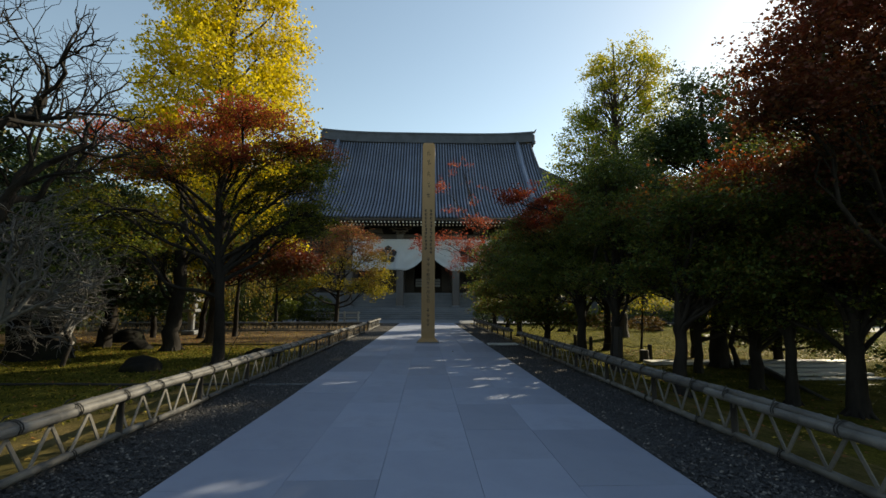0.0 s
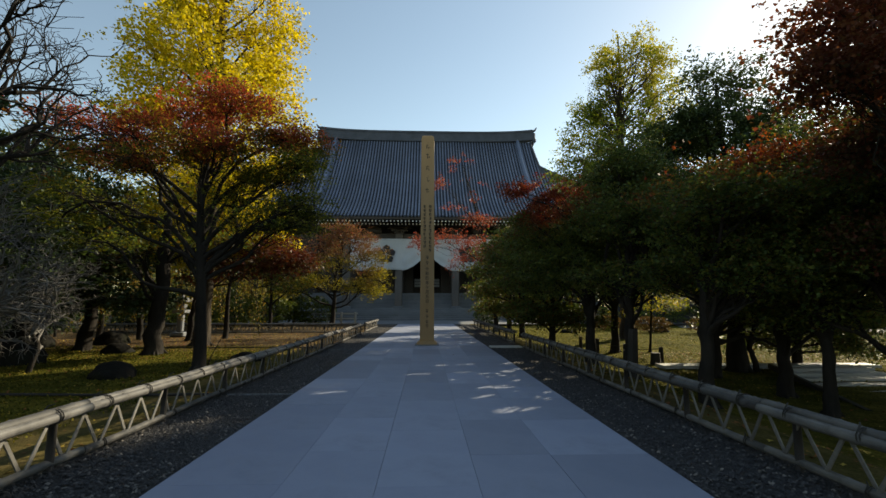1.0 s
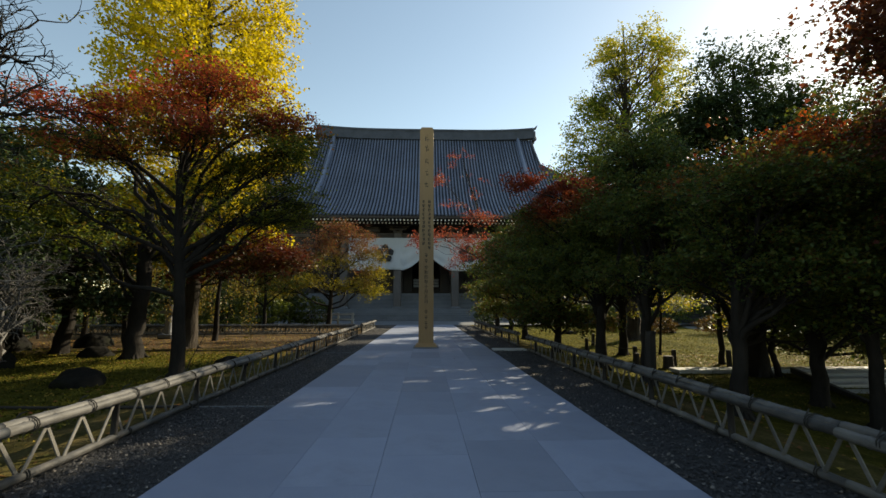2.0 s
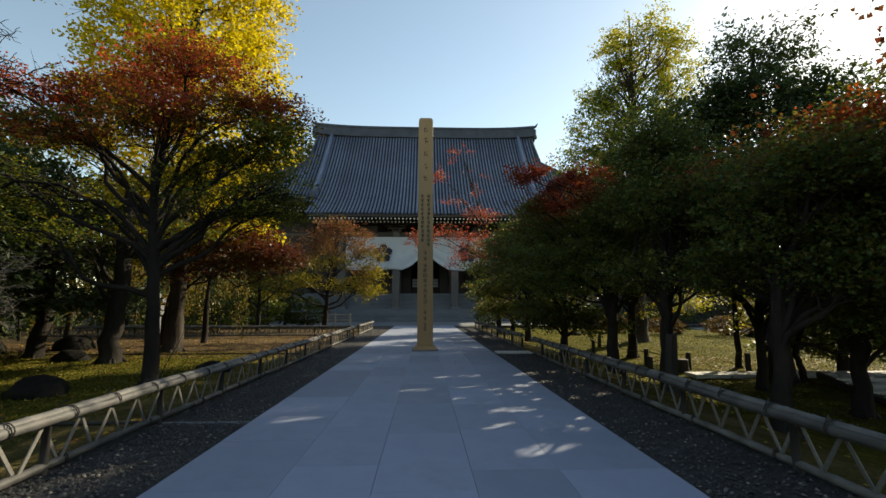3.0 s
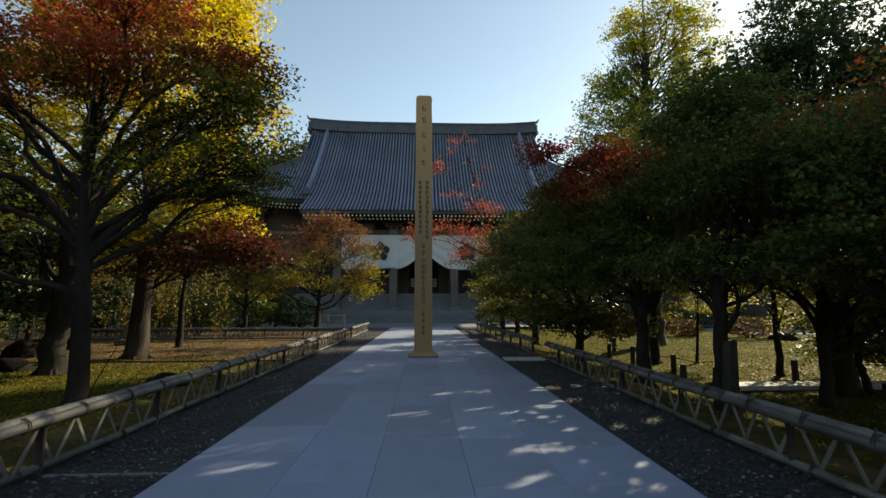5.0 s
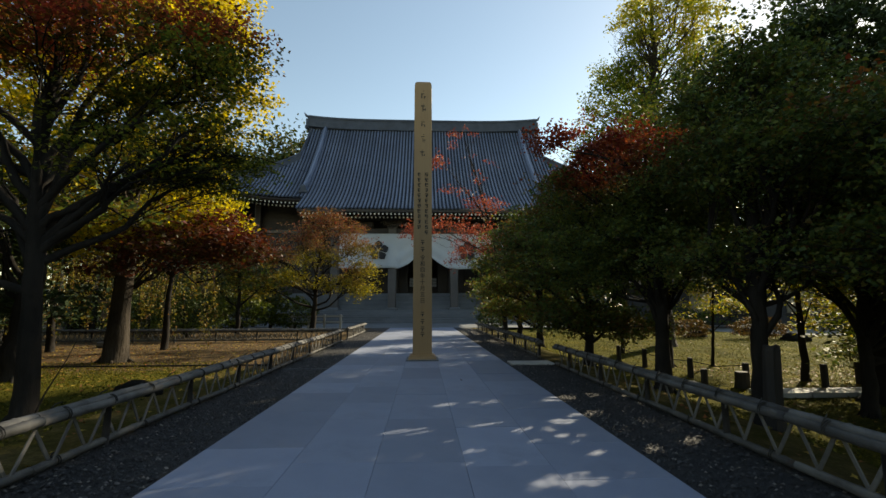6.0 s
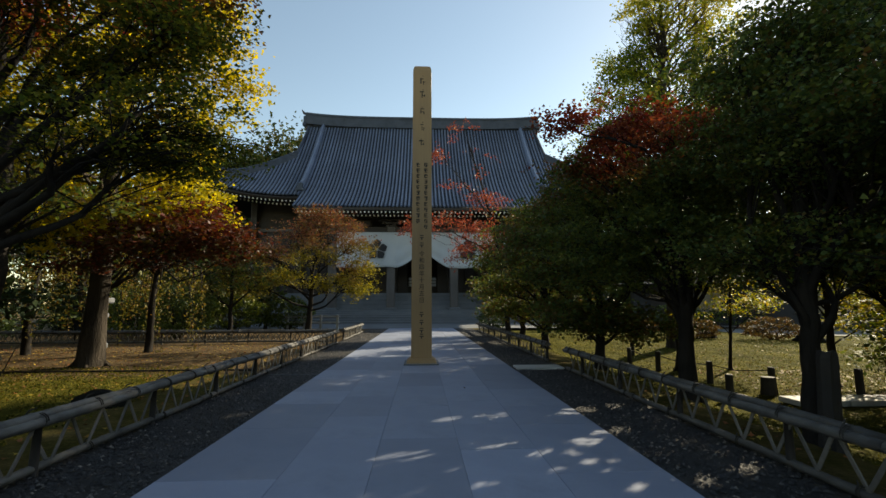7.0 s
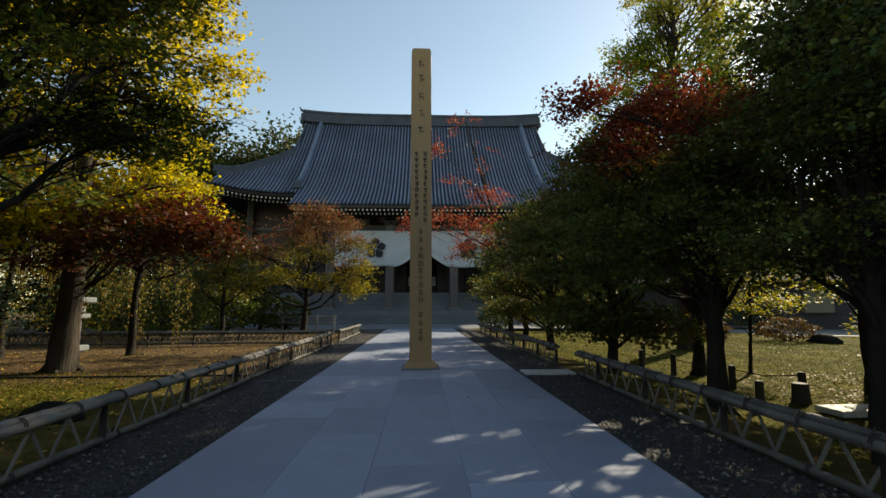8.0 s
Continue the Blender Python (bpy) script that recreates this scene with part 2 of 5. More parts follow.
def ground_z(x, y):
    """The lie of the land: level by the path, falling to a shallow garden hollow beyond the sunny side's fence."""
    d = min(1.0, max(0.0, (x - 3.5) / 2.2))
    d = d * d * (3 - 2 * d)
    r = min(1.0, max(0.0, (y - 17.0) / 8.0))
    w = 0.05 * noise.noise((x * 0.25, y * 0.25, 0.0)) if abs(x) > 4 else 0.0
    return -0.42 * d * (1 - 0.6 * r) + w - 0.02


GAPS = []             # openings in the canopy, by the places on the ground that the sun reaches through them: x, y, z, radius


def open_gaps(L, base, rng):
    """Thins the leaves along the sun's way to each opening."""
    keep = np.ones(len(L), bool)
    W = L + np.array(base)
    s = np.array(SUN_DIR)
    for x, y, z, r in GAPS:
        d = W - (x, y, z)
        a = d @ s
        off = np.linalg.norm(d - a[:, None] * s, axis=1)
        keep &= (off > r * rng.uniform(0.75, 1.25, len(L)))
    return L[keep]


def tree(name, label, base, trunk, pads, leaf, shape, size, crown_mat, bark, seed, per=34, spread=(0.26, 0.10), limb_r=0.07, group="", twig=0.42, tilt=0.5, fork=0.55, category="tree"):
    """A tree: a wandering tapered trunk with flared roots, a limb to each pad of foliage, twigs, and clumps of small leaves.
    trunk: (dx, dy, z, r) points. pads: (dx, dy, z, rx, ry, rz, clumps)."""
    rng = np.random.default_rng(seed)
    root = thing(name, (base[0], base[1], ground_z(*base)), label, category, group)
    T = np.array(trunk, float)
    bag = Bag()
    zs = np.linspace(0, 1, 14)
    idx = np.linspace(0, 1, len(T))
    P = np.stack([np.interp(zs, idx, T[:, k]) for k in range(4)], 1)
    P[1:-1, :2] += rng.normal(0, 0.12 * T[0, 3], (12, 2))
    r = P[:, 3].copy()
    r[0] *= 1.18
    r[1] *= 1.06
    P[0, 2] -= 0.12
    V, F = tube(P[:, :3], r, 12)
    V += rng.normal(0, 0.05 * T[0, 3], V.shape)
    bag.add(V, F)
    for k in range(5):                                     # surface roots
        a = rng.uniform(0, 6.28)
        d = np.array((math.cos(a), math.sin(a), 0))
        q = [d * T[0, 3] * 0.6 + (0, 0, T[0, 3] * 0.8), d * T[0, 3] * 1.15 + (0, 0, 0.05), d * T[0, 3] * 1.9 + (0, 0, -0.08)]
        bag.add(*tube(q, (T[0, 3] * 0.35, T[0, 3] * 0.22, 0.02), 6))
    ob_mesh("trunk", bag.mesh("trunk", bark), root)
    cents = []
    for (dx, dy, z, rx, ry, rz, k) in pads:
        u = rng.normal(0, 1, (k, 3))
        u /= np.linalg.norm(u, axis=1)[:, None]
        u *= rng.uniform(0, 1, k)[:, None] ** 0.42
        C = np.array((dx, dy, z)) + u * np.array((rx, ry, rz))
        cents.append(C)
        h = fork * z + rng.uniform(-0.06, 0.06) * z         # where the limb leaves the trunk
        h = min(h, T[-1, 2])
        w = [np.interp(h, T[:, 2], T[:, j]) for j in range(4)]
        bag = Bag()
        tip = np.array((dx, dy, z)) - (0, 0, 0.2 * rz)
        L = bend(w[:3], tip, rng, 8, 0.10, 0.06)
        r0 = min(w[3] * 0.7, limb_r * (0.6 + 0.25 * max(rx, ry)))
        bag.add(*tube(L, np.linspace(r0, r0 * 0.3, 8), 7))
        for c in C[: max(3, int(k * twig))]:
            s = L[rng.integers(3, 8)]
            B = bend(s, c, rng, 5, 0.12, 0.05)
            rr = r0 * rng.uniform(0.16, 0.3)
            bag.add(*tube(B, np.linspace(rr, 0.004, 5), 4, False))
            for q in range(2 if base[1] < 11 else 1):
                e = c + rng.normal(0, 0.3, 3) * (1, 1, 0.5)
                bag.add(*tube(bend(B[3], e, rng, 3, 0.1), (0.35 * rr + 0.003, 0.004, 0.002), 3, False))
        ob_mesh("limb", bag.mesh("limb", bark), root)
    if leaf:
        C = np.concatenate(cents)
        n = len(C)
        m = max(1, per // 8)                                # sprays in a clump, eight leaves or so in a spray
        S = np.repeat(C, m, 0) + rng.normal(0, 1, (n * m, 3)) * np.array((spread[0], spread[0], spread[1]))
        S = S[rng.uniform(0, 1, len(S)) < np.repeat(rng.uniform(0.35, 1.0, n), m)]
        L = np.repeat(S, 8, 0) + rng.normal(0, 1, (len(S) * 8, 3)) * np.array((1.15, 1.15, 0.6)) * size
        L = open_gaps(L, (base[0], base[1], ground_z(*base)), rng)
        ob_mesh("crown", leaf_mesh("crown", L, size, shape, crown_mat, rng, tilt), root)
    return root


def bare_tree(name, label, base, height, seed, bark, lean=(0, 0), depth=6, spread=0.75, r0=0.12, up=0.25, first=0.3, category="tree", child=3, wob=0.12, thin=(0.5, 0.68), stem=None):
    """A leafless tree whose limbs fork again and again into twigs."""
    rng = np.random.default_rng(seed)
    root = thing(name, (base[0], base[1], ground_z(*base)), label, category)
    trunk, limbs = Bag(), []

    def grow(p, d, length, r, level, bag):
        q = p + d * length
        P = bend(p, q, rng, 4 if level > 3 else 7, wob)
        bag.add(*tube(P, np.linspace(r, r * 0.68, len(P)), 7 if level < 3 else 4 if level < 5 else 3, False))
        if level >= depth:
            return
        for k in range(child if level < 3 else rng.integers(2, 4)):
            nd = d + rng.normal(0, spread, 3) * (1, 1, 0.7) + (0, 0, up)
            nd /= np.linalg.norm(nd)
            at = P[-1] if k == 0 else P[rng.integers(len(P) // 2, len(P))]
            nb = bag
            if level == 0:
                nb = Bag()
                limbs.append(nb)
            grow(at, nd, length * rng.uniform(0.62, 0.85), max(0.0052, r * rng.uniform(*thin)), level + 1, nb)
    d0 = np.array((lean[0], lean[1], 1.0))
    d0 /= np.linalg.norm(d0)
    grow(np.array((0, 0, -0.1)), d0, height * first, r0, 0, trunk)
    ob_mesh("trunk", trunk.mesh("trunk", stem or bark), root)
    for b in limbs:
        ob_mesh("limb", b.mesh("limb", bark), root)
    return root
# ---------------------------------------------------------------- ground, path, gravel
def ground_sheet():
    def axis(lo, hi, step):
        a = list(np.arange(lo, hi + 0.01, step))
        g = 1.0
        while a[-1] < 1800:
            g *= 1.6
            a.append(a[-1] + g)
        g = 1.0
        while a[0] > -1800:
            g *= 1.6
            a.insert(0, a[0] - g)
        return a
    xs, ys = axis(-16, 18, 0.5), axis(-4, 40, 0.5)
    V = [(x, y, ground_z(x, y)) for y in ys for x in xs]
    n = len(xs)
    F = [(j * n + i, j * n + i + 1, (j + 1) * n + i + 1, (j + 1) * n + i) for j in range(len(ys) - 1) for i in range(n - 1)]
    tagged(new("ground", mesh_of("ground", V, F, M_GROUND, True)), "mossy lawn and bare earth with fallen leaves", "lawn", kind="structure")


ground_sheet()
HALF = 2.093          # half the path's width
FENCE = 3.17
END = 34.35           # where the path meets the forecourt

bed = part("path_bed", box_bm(2 * HALF - 0.02, END + 6, 0.03, (0, (END - 6) / 2, -0.04)), M_JOINT)
tagged(bed, "sand bed in the joints of the stone path", "path", kind="structure")
for sx, nm in ((-1, "gravel_bed_west"), (1, "gravel_bed_east")):
    g = part(nm, box_bm(FENCE + 0.12 - HALF, END + 6, 0.03, (sx * (HALF + FENCE + 0.12) / 2, (END - 6) / 2, -0.04)), M_GRAVEL_BED)
    tagged(g, "dark grey gravel strip beside the stone path", "gravel", kind="structure")
court = part("forecourt", box_bm(44, 9.6, 0.03, (0, END + 4.8, -0.036), 0.004), M_STONE)
tagged(court, "grey stone forecourt before the temple steps", "pavement", kind="structure")


def gravel(name, sx, seed):
    """Loose angular pebbles, densest where the strip is passed close by."""
    rng = np.random.default_rng(seed)
    n = 17000
    y = 2.2 + 30 * rng.uniform(0, 1, n) ** 1.9
    x = sx * rng.uniform(HALF + 0.02, FENCE + 0.1, n)
    s = rng.uniform(0.007, 0.02, n) * (1 + 0.02 * y)
    O = np.array([(1, 0, 0), (0, 1, 0), (-1, 0, 0), (0, -1, 0), (0, 0, 0.7), (0, 0, -0.7)], float)
    V = O[None] * rng.uniform(0.6, 1.3, (n, 6, 1))
    a = rng.uniform(0, 6.28, n)
    c, d = np.cos(a)[:, None], np.sin(a)[:, None]
    V = np.stack([V[..., 0] * c - V[..., 1] * d, V[..., 0] * d + V[..., 1] * c, V[..., 2]], -1)
    V[..., 2] += V[..., 0] * rng.normal(0, 0.3, n)[:, None]
    V = V * s[:, None, None] + np.stack([x, y, np.full(n, -0.005) + rng.uniform(0, 0.012, n)], 1)[:, None, :]
    T = np.array([(0, 1, 4), (1, 2, 4), (2, 3, 4), (3, 0, 4)])
    F = (np.arange(n)[:, None, None] * 6 + T[None]).reshape(-1, 3)
    me = bpy.data.meshes.new(name)
    me.vertices.add(n * 6)
    me.vertices.foreach_set("co", V.astype(np.float32).ravel())
    me.loops.add(F.size)
    me.loops.foreach_set("vertex_index", F.astype(np.int32).ravel())
    me.polygons.add(len(F))
    me.polygons.foreach_set("loop_start", np.arange(0, F.size, 3, dtype=np.int32))
    me.polygons.foreach_set("loop_total", np.full(len(F), 3, np.int32))
    me.update(calc_edges=True)
    me.materials.append(M_PEBBLE)
    tagged(new(name, me), "loose dark grey pebbles beside the path", "gravel", kind="stuff")


M_PEBBLE, pt, pb = start_mat("grey_pebble")
lk(pt, ramp(pt, pt.nodes.new("ShaderNodeNewGeometry").outputs["Random Per Island"], [(0.0, (0.008, 0.008, 0.009)), (0.6, (0.024, 0.023, 0.025)), (0.9, (0.062, 0.058, 0.056)), (1.0, (0.19, 0.165, 0.14))]), pb.inputs["Base Color"])
pb.inputs["Roughness"].default_value = 0.75
gravel("gravel_west", -1, 3)
gravel("gravel_east", 1, 4)

# stone drain edging across the gravel, and the slab that bridges it on the sunny side
for y in (7.27, 14.45):
    # solid bar without an opening; the slot's inner shade is its dark colour
    e = part("drain", box_bm(1.02, 0.12, 0.05, (-2.60, y, -0.046), 0.0), M_POST)
    tagged(e, "dark slot drain across the gravel", "drain", "slot drains")
    part("drain_edge", box_bm(1.02, 0.03, 0.06, (-2.60, y - 0.075, -0.05), 0.004), M_STONE, e, "thin stone edging")
cs = part("crossing_slab", box_bm(1.05, 0.55, 0.09, (2.68, 15.08, -0.055), 0.01), M_PALE)
tagged(cs, "pale stone slab laid across the gravel at the fence gap", "slab")


# ---------------------------------------------------------------- temple hall
hall = thing("temple_hall", (0, 0, 0), "great temple hall with a curved grey tile roof", "temple")
HALL_AT = Matrix.Translation((0.1, 0.67, 0)) @ Matrix.Scale(1.057, 4)        # the hall is drawn in bays of its own and set in place as a whole
hall.matrix_basis = HALL_AT
EAVE_Y, RIDGE_Y, WING_Y = 42.0, 56.5, 44.3


def roof_z(y, x=0.0):
    s = y - EAVE_Y
    lift = 1.1 * max(0.0, (abs(x) - 11.5) / 8.0) ** 2.2 * max(0.0, 1 - (y - WING_Y) / 7.0)
    return 10.0 + 0.63 * s + 0.019 * s * s + lift


def fan(xe, y):
    return xe * (1 + 0.0052 * (y - EAVE_Y)) * (1 + 0.022 * max(0.0, (47.0 - y) / 5) ** 2)


def hip_x(y):
    return 20.6 - (y - WING_Y) * 1.0


def roof_strip(xa, xb, ya, yb, n, drop=0.0):
    """The pan surface between two tile lines."""
    ys = np.linspace(ya, yb, n)
    V = []
    for y in ys:
        for x in (fan(xa, y), fan(xb, y)):
            V.append((x, y, roof_z(y, x) - drop))
    return V, [(2 * i, 2 * i + 1, 2 * i + 3, 2 * i + 2) for i in range(n - 1)]


roof = part("roof", box_bm(26.5, 0.5, 0.4, (0, RIDGE_Y, roof_z(RIDGE_Y) - 0.3)), M_TILE_BED, hall, "grey clay roof with round tile rows")
pan = Bag()
STEP = 0.335
rows_x = [(i + 0.5) * STEP for i in range(int(19 / STEP))]
spans = []
for xe in rows_x:
    y0 = EAVE_Y if xe < 11.0 else WING_Y
    if fan(xe, RIDGE_Y) < 13.95:
        y1 = RIDGE_Y
    else:
        y1 = y0
        while fan(xe, y1) < hip_x(y1) and y1 < 52:
            y1 += 0.05
    if y1 - y0 > 0.5:
        spans.append((xe, y0, y1))
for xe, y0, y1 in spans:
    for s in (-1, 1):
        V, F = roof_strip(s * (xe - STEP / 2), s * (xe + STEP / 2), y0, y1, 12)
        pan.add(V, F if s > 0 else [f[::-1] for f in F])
        n = max(3, int((y1 - y0) / 0.42))                  # one tile after another, each lapping over the next
        P, R = [], []
        for i in range(n):
            for f, rr in ((0.02, 0.098), (0.98, 0.078)):
                y = y0 - 0.06 + (y1 - y0 + 0.06) * (i + f) / n
                P.append((s * fan(xe, y), y, roof_z(y, fan(xe, y)) + 0.02))
                R.append(rr)
        V, F = tube(P, R, 7)
        ob_mesh("tile_roll", mesh_of("tile_roll", V, F, M_TILE, False), roof)
# pan drawn in the darkened tile colour so the furrows read as shaded
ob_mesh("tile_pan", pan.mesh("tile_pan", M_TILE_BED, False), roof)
# rear slope, hip sides and gables close the roof
B = 2 * RIDGE_Y - WING_Y
back = [(-13.9, RIDGE_Y, 22.6), (13.9, RIDGE_Y, 22.6), (20.6, B, 11.4), (-20.6, B, 11.4), (-20.6, WING_Y, 12.3), (20.6, WING_Y, 12.3), (-13.5, 51, 15.2), (13.5, 51, 15.2), (-13.5, 62, 15.2), (13.5, 62, 15.2), (-13.5, RIDGE_Y, 22.4), (13.5, RIDGE_Y, 22.4)]
ob_mesh("rear_slope", mesh_of("rear_slope", back, [(0, 1, 2, 3), (4, 6, 8, 3), (5, 2, 9, 7), (6, 10, 8), (7, 9, 11)], M_TILE_BED), roof)


def ridge_bar(name, pts, width, height, parent, cap=0.13, material=None):
    """A built-up ridge: a stack of tiles with a round cap."""
    bag = Bag()
    n = len(pts)
    for w, lo, hi in ((width, -0.35, height * 0.45), (width * 0.8, height * 0.45, height * 0.8), (width * 0.95, height * 0.8, height)):
        V, F = [], []
        P = np.array(pts, float)
        T = np.gradient(P, axis=0)
        for p, t in zip(P, T):
            side = np.array((t[1], -t[0], 0.0))
            side /= np.linalg.norm(side) + 1e-9
            for a, z in ((-1, lo), (1, lo), (1, hi), (-1, hi)):
                V.append(p + side * a * w / 2 + (0, 0, z))
        for i in range(n - 1):
            for k in range(4):
                F.append((4 * i + k, 4 * i + (k + 1) % 4, 4 * i + 4 + (k + 1) % 4, 4 * i + 4 + k))
        F += [(0, 1, 2, 3), tuple(4 * (n - 1) + k for k in (3, 2, 1, 0))]
        bag.add(V, F)
    bag.add(*tube(np.array(pts) + (0, 0, height + cap * 0.4), [cap] * n, 8))
    return ob_mesh(name, bag.mesh(name, material or M_RIDGE, False), parent)


def finial(at, s, parent, rz=0):
    """A demon-faced end tile, kept as a plain shield with a horn and scroll feet."""
    b = box_bm(0.75 * s, 0.28 * s, 1.0 * s, (0, 0, 0), 0.08 * s)
    for dx in (-0.45, 0.45):
        c = box_bm(0.38 * s, 0.3 * s, 0.42 * s, (dx * s, 0, -0.1 * s), 0.1 * s)
        me = bpy.data.meshes.new("tmp")
        c.to_mesh(me)
        b.from_mesh(me)
        c.free()
    ob = part("end_tile", b, M_RIDGE, parent, "carved end tile")
    ob.matrix_basis = pose(*at, 0, 0, rz)


xs = np.linspace(-14.2, 14.2, 31)
ridge_bar("main_ridge", [(x, RIDGE_Y, 23.3 + 0.42 * abs(x / 14.2) ** 4) for x in xs], 0.9, 1.02, roof, 0.16)
for s in (-1, 1):
    finial((s * 14.25, RIDGE_Y, 23.0), 1.35, roof, 90)
    horn = [(s * 14.0, RIDGE_Y, 24.6), (s * 14.5, RIDGE_Y, 24.85), (s * 14.75, RIDGE_Y, 25.25)]
    V, F = tube(horn, (0.2, 0.15, 0.05), 8)
    ob_mesh("ridge_horn", mesh_of("ridge_horn", V, F, M_RIDGE), roof)
    ys = np.linspace(45.0, 56.2, 14)
    # paler tile than the other ridges: sunlight on these is put into the colour
    ridge_bar("descending_ridge", [(s * fan(11.2, y), y, roof_z(y) + 0.02 + 0.25 * max(0, (47 - y) / 2) ** 2) for y in ys], 0.42, 0.5, roof, 0.11, M_TILE)
    finial((s * fan(11.2, 44.9), 44.85, roof_z(44.9) + 0.1), 0.72, roof)
    ys = np.linspace(56.2, 51.0, 8)
    ridge_bar("verge_ridge", [(s * 13.75, y, roof_z(y) + 0.02) for y in ys], 0.3, 0.25, roof, 0.1)
    ys = np.linspace(45.9, 51.3, 12)
    ridge_bar("hip_ridge", [(s * (hip_x(y) + 0.05), y, roof_z(y, hip_x(y)) + 0.1 + 0.5 * max(0, (47.2 - y) / 1.5) ** 2) for y in ys], 0.4, 0.5, roof, 0.11)
    finial((s * hip_x(45.8), 45.75, roof_z(45.8, 19.0) + 0.45), 0.6, roof, -s * 35)

# eaves: edge boards, rafters with white ends, soffits
eaves = part("eave_board", box_bm(22.2, 0.12, 0.24, (0, EAVE_Y + 0.08, 9.66), 0.01), M_TIMBER, hall, "dark timber eaves with white rafter ends")
me_r = bpy.data.meshes.new("rafter")
bb = box_bm(0.13, 3.4, 0.15, (0, 1.7, 0))
bb.to_mesh(me_r)
bb.free()
me_r.materials.append(M_TIMBER)
me_e = bpy.data.meshes.new("rafter_end")
bb = box_bm(0.135, 0.02, 0.155, (0, -0.014, -0.002))
bb.to_mesh(me_e)
bb.free()
me_e.materials.append(M_WHITE)


def rafters(x0, x1, y, z, lift=None):
    n = int((x1 - x0) / 0.36)
    for i in range(n + 1):
        x = x0 + (x1 - x0) * i / n
        dz = lift(x) if lift else 0.0
        for dy, dd in ((0.25, -0.16), (1.15, -0.30)):
            r = ob_mesh("rafter", me_r, eaves, pose(x, y + dy, z + dz + dd, 26, 0, 0))
            ob_mesh("rafter_end", me_e, r, None, "white painted rafter end")


rafters(-10.8, 10.8, EAVE_Y, 9.62)
for s in (-1, 1):
    wl = [(s * x, WING_Y + 0.08, roof_z(WING_Y, x) - 0.32) for x in np.linspace(11.2, 20.5, 14)]
    V, F = tube(wl, [0.15] * 14, 4)
    ob_mesh("edge_board", mesh_of("edge_board", V, F, M_TIMBER), eaves)
    a, b_ = sorted((s * 11.4, s * 20.0))
    rafters(a, b_, WING_Y, 11.1, lambda x: roof_z(WING_Y, x) - roof_z(WING_Y, 11))
sof = [(-10.9, 42.2, 9.75), (10.9, 42.2, 9.75), (11.2, 50, 12.6), (-11.2, 50, 12.6), (-20.4, 44.5, 11.2), (-11, 44.5, 11.2), (-11, 50, 12.8), (-17, 50, 12.8), (20.4, 44.5, 11.2), (11, 44.5, 11.2), (11, 50, 12.8), (17, 50, 12.8)]
ob_mesh("soffit", mesh_of("soffit", sof, [(0, 1, 2, 3), (4, 5, 6, 7), (9, 8, 11, 10)], M_TIMBER), eaves)

# podium, two flights of steps
podium = part("podium", box_bm(38, 14.0, 2.66, (0, 55.0, 0)), M_STONE, hall, "grey stone podium and steps")
for i in range(6):
    st = box_bm(30.0, 0.64 + (7.2 if i == 5 else 0), 0.178 * (i + 1), (0, 40.3 + 0.62 * i + (3.6 if i == 5 else 0), -0.02), 0.012)
    part("step", st, M_STONE, podium)
for i in range(8):
    st = box_bm(17.0, 0.42, 0.2 * (i + 1), (0, 45.6 + 0.36 * i, 1.05), 0.012)
    part("step", st, M_STONE, podium)

# columns, beams and brackets of the porch
for x in (-8.2, -2.9, 2.9, 8.2):
    col = part("column", box_bm(0.74, 0.74, 7.6, (x, 45.0, 1.06), 0.06), M_COLUMN, hall, "squared greyed timber porch column")
    part("column_base", box_bm(1.05, 1.05, 0.22, (x, 45.0, 1.04), 0.04), M_STONE, col, "stone column base")
    for k, w in enumerate((1.0, 1.7, 2.4)):
        part("bracket", box_bm(w, 0.5, 0.22, (x, 44.95, 8.62 + 0.3 * k), 0.03), M_TIMBER, col)
        for e in (-1, 1):
            part("bracket_block", box_bm(0.3, 0.44, 0.16, (x + e * (w / 2 - 0.17), 44.93, 8.82 + 0.3 * k), 0.02), M_TIMBER, col)
part("porch_beam", box_bm(18.0, 0.5, 0.62, (0, 45.02, 8.05), 0.03), M_TIMBER, hall)
part("upper_beam", box_bm(19.0, 0.4, 0.3, (0, 44.9, 9.5), 0.03), M_TIMBER, hall)
for x in (-5.5, 0.0, 5.5):
    part("frog_leg_strut", box_bm(1.6, 0.3, 0.7, (x, 44.95, 8.7), 0.12), M_TIMBER, hall)

# hall front wall with bays, the middle one open and dark within
for x0, x1 in ((-17.0, -8.4), (-8.0, -3.1), (3.1, 8.0), (8.4, 17.0)):
    w = part("wall", box_bm(x1 - x0, 0.25, 9.3, ((x0 + x1) / 2, 50.1, 2.66)), M_TIMBER, hall, "dark timber wall panel")
    for k in range(int((x1 - x0) / 1.2)):
        xx = x0 + 0.6 + k * 1.2
        part("shutter", box_bm(1.06, 0.08, 3.4, (xx, 49.93, 2.9), 0.02), M_TIMBER, w)
    part("rail", box_bm(x1 - x0, 0.16, 0.3, ((x0 + x1) / 2, 49.9, 6.5), 0.02), M_COLUMN, w)
    part("rail", box_bm(x1 - x0, 0.16, 0.3, ((x0 + x1) / 2, 49.9, 9.0), 0.02), M_COLUMN, w)
for x in (-17.2, -12.6, -8.2, -2.9, 2.9, 8.2, 12.6, 17.2):
    part("wall_column", box_bm(0.66, 0.66, 9.3, (x, 49.8, 2.66), 0.05), M_TIMBER, hall)
for s in (-1, 1):
    part("side_wall", box_bm(0.3, 13.5, 9.4, (s * 17.2, 56.7, 2.66)), M_TIMBER, hall)
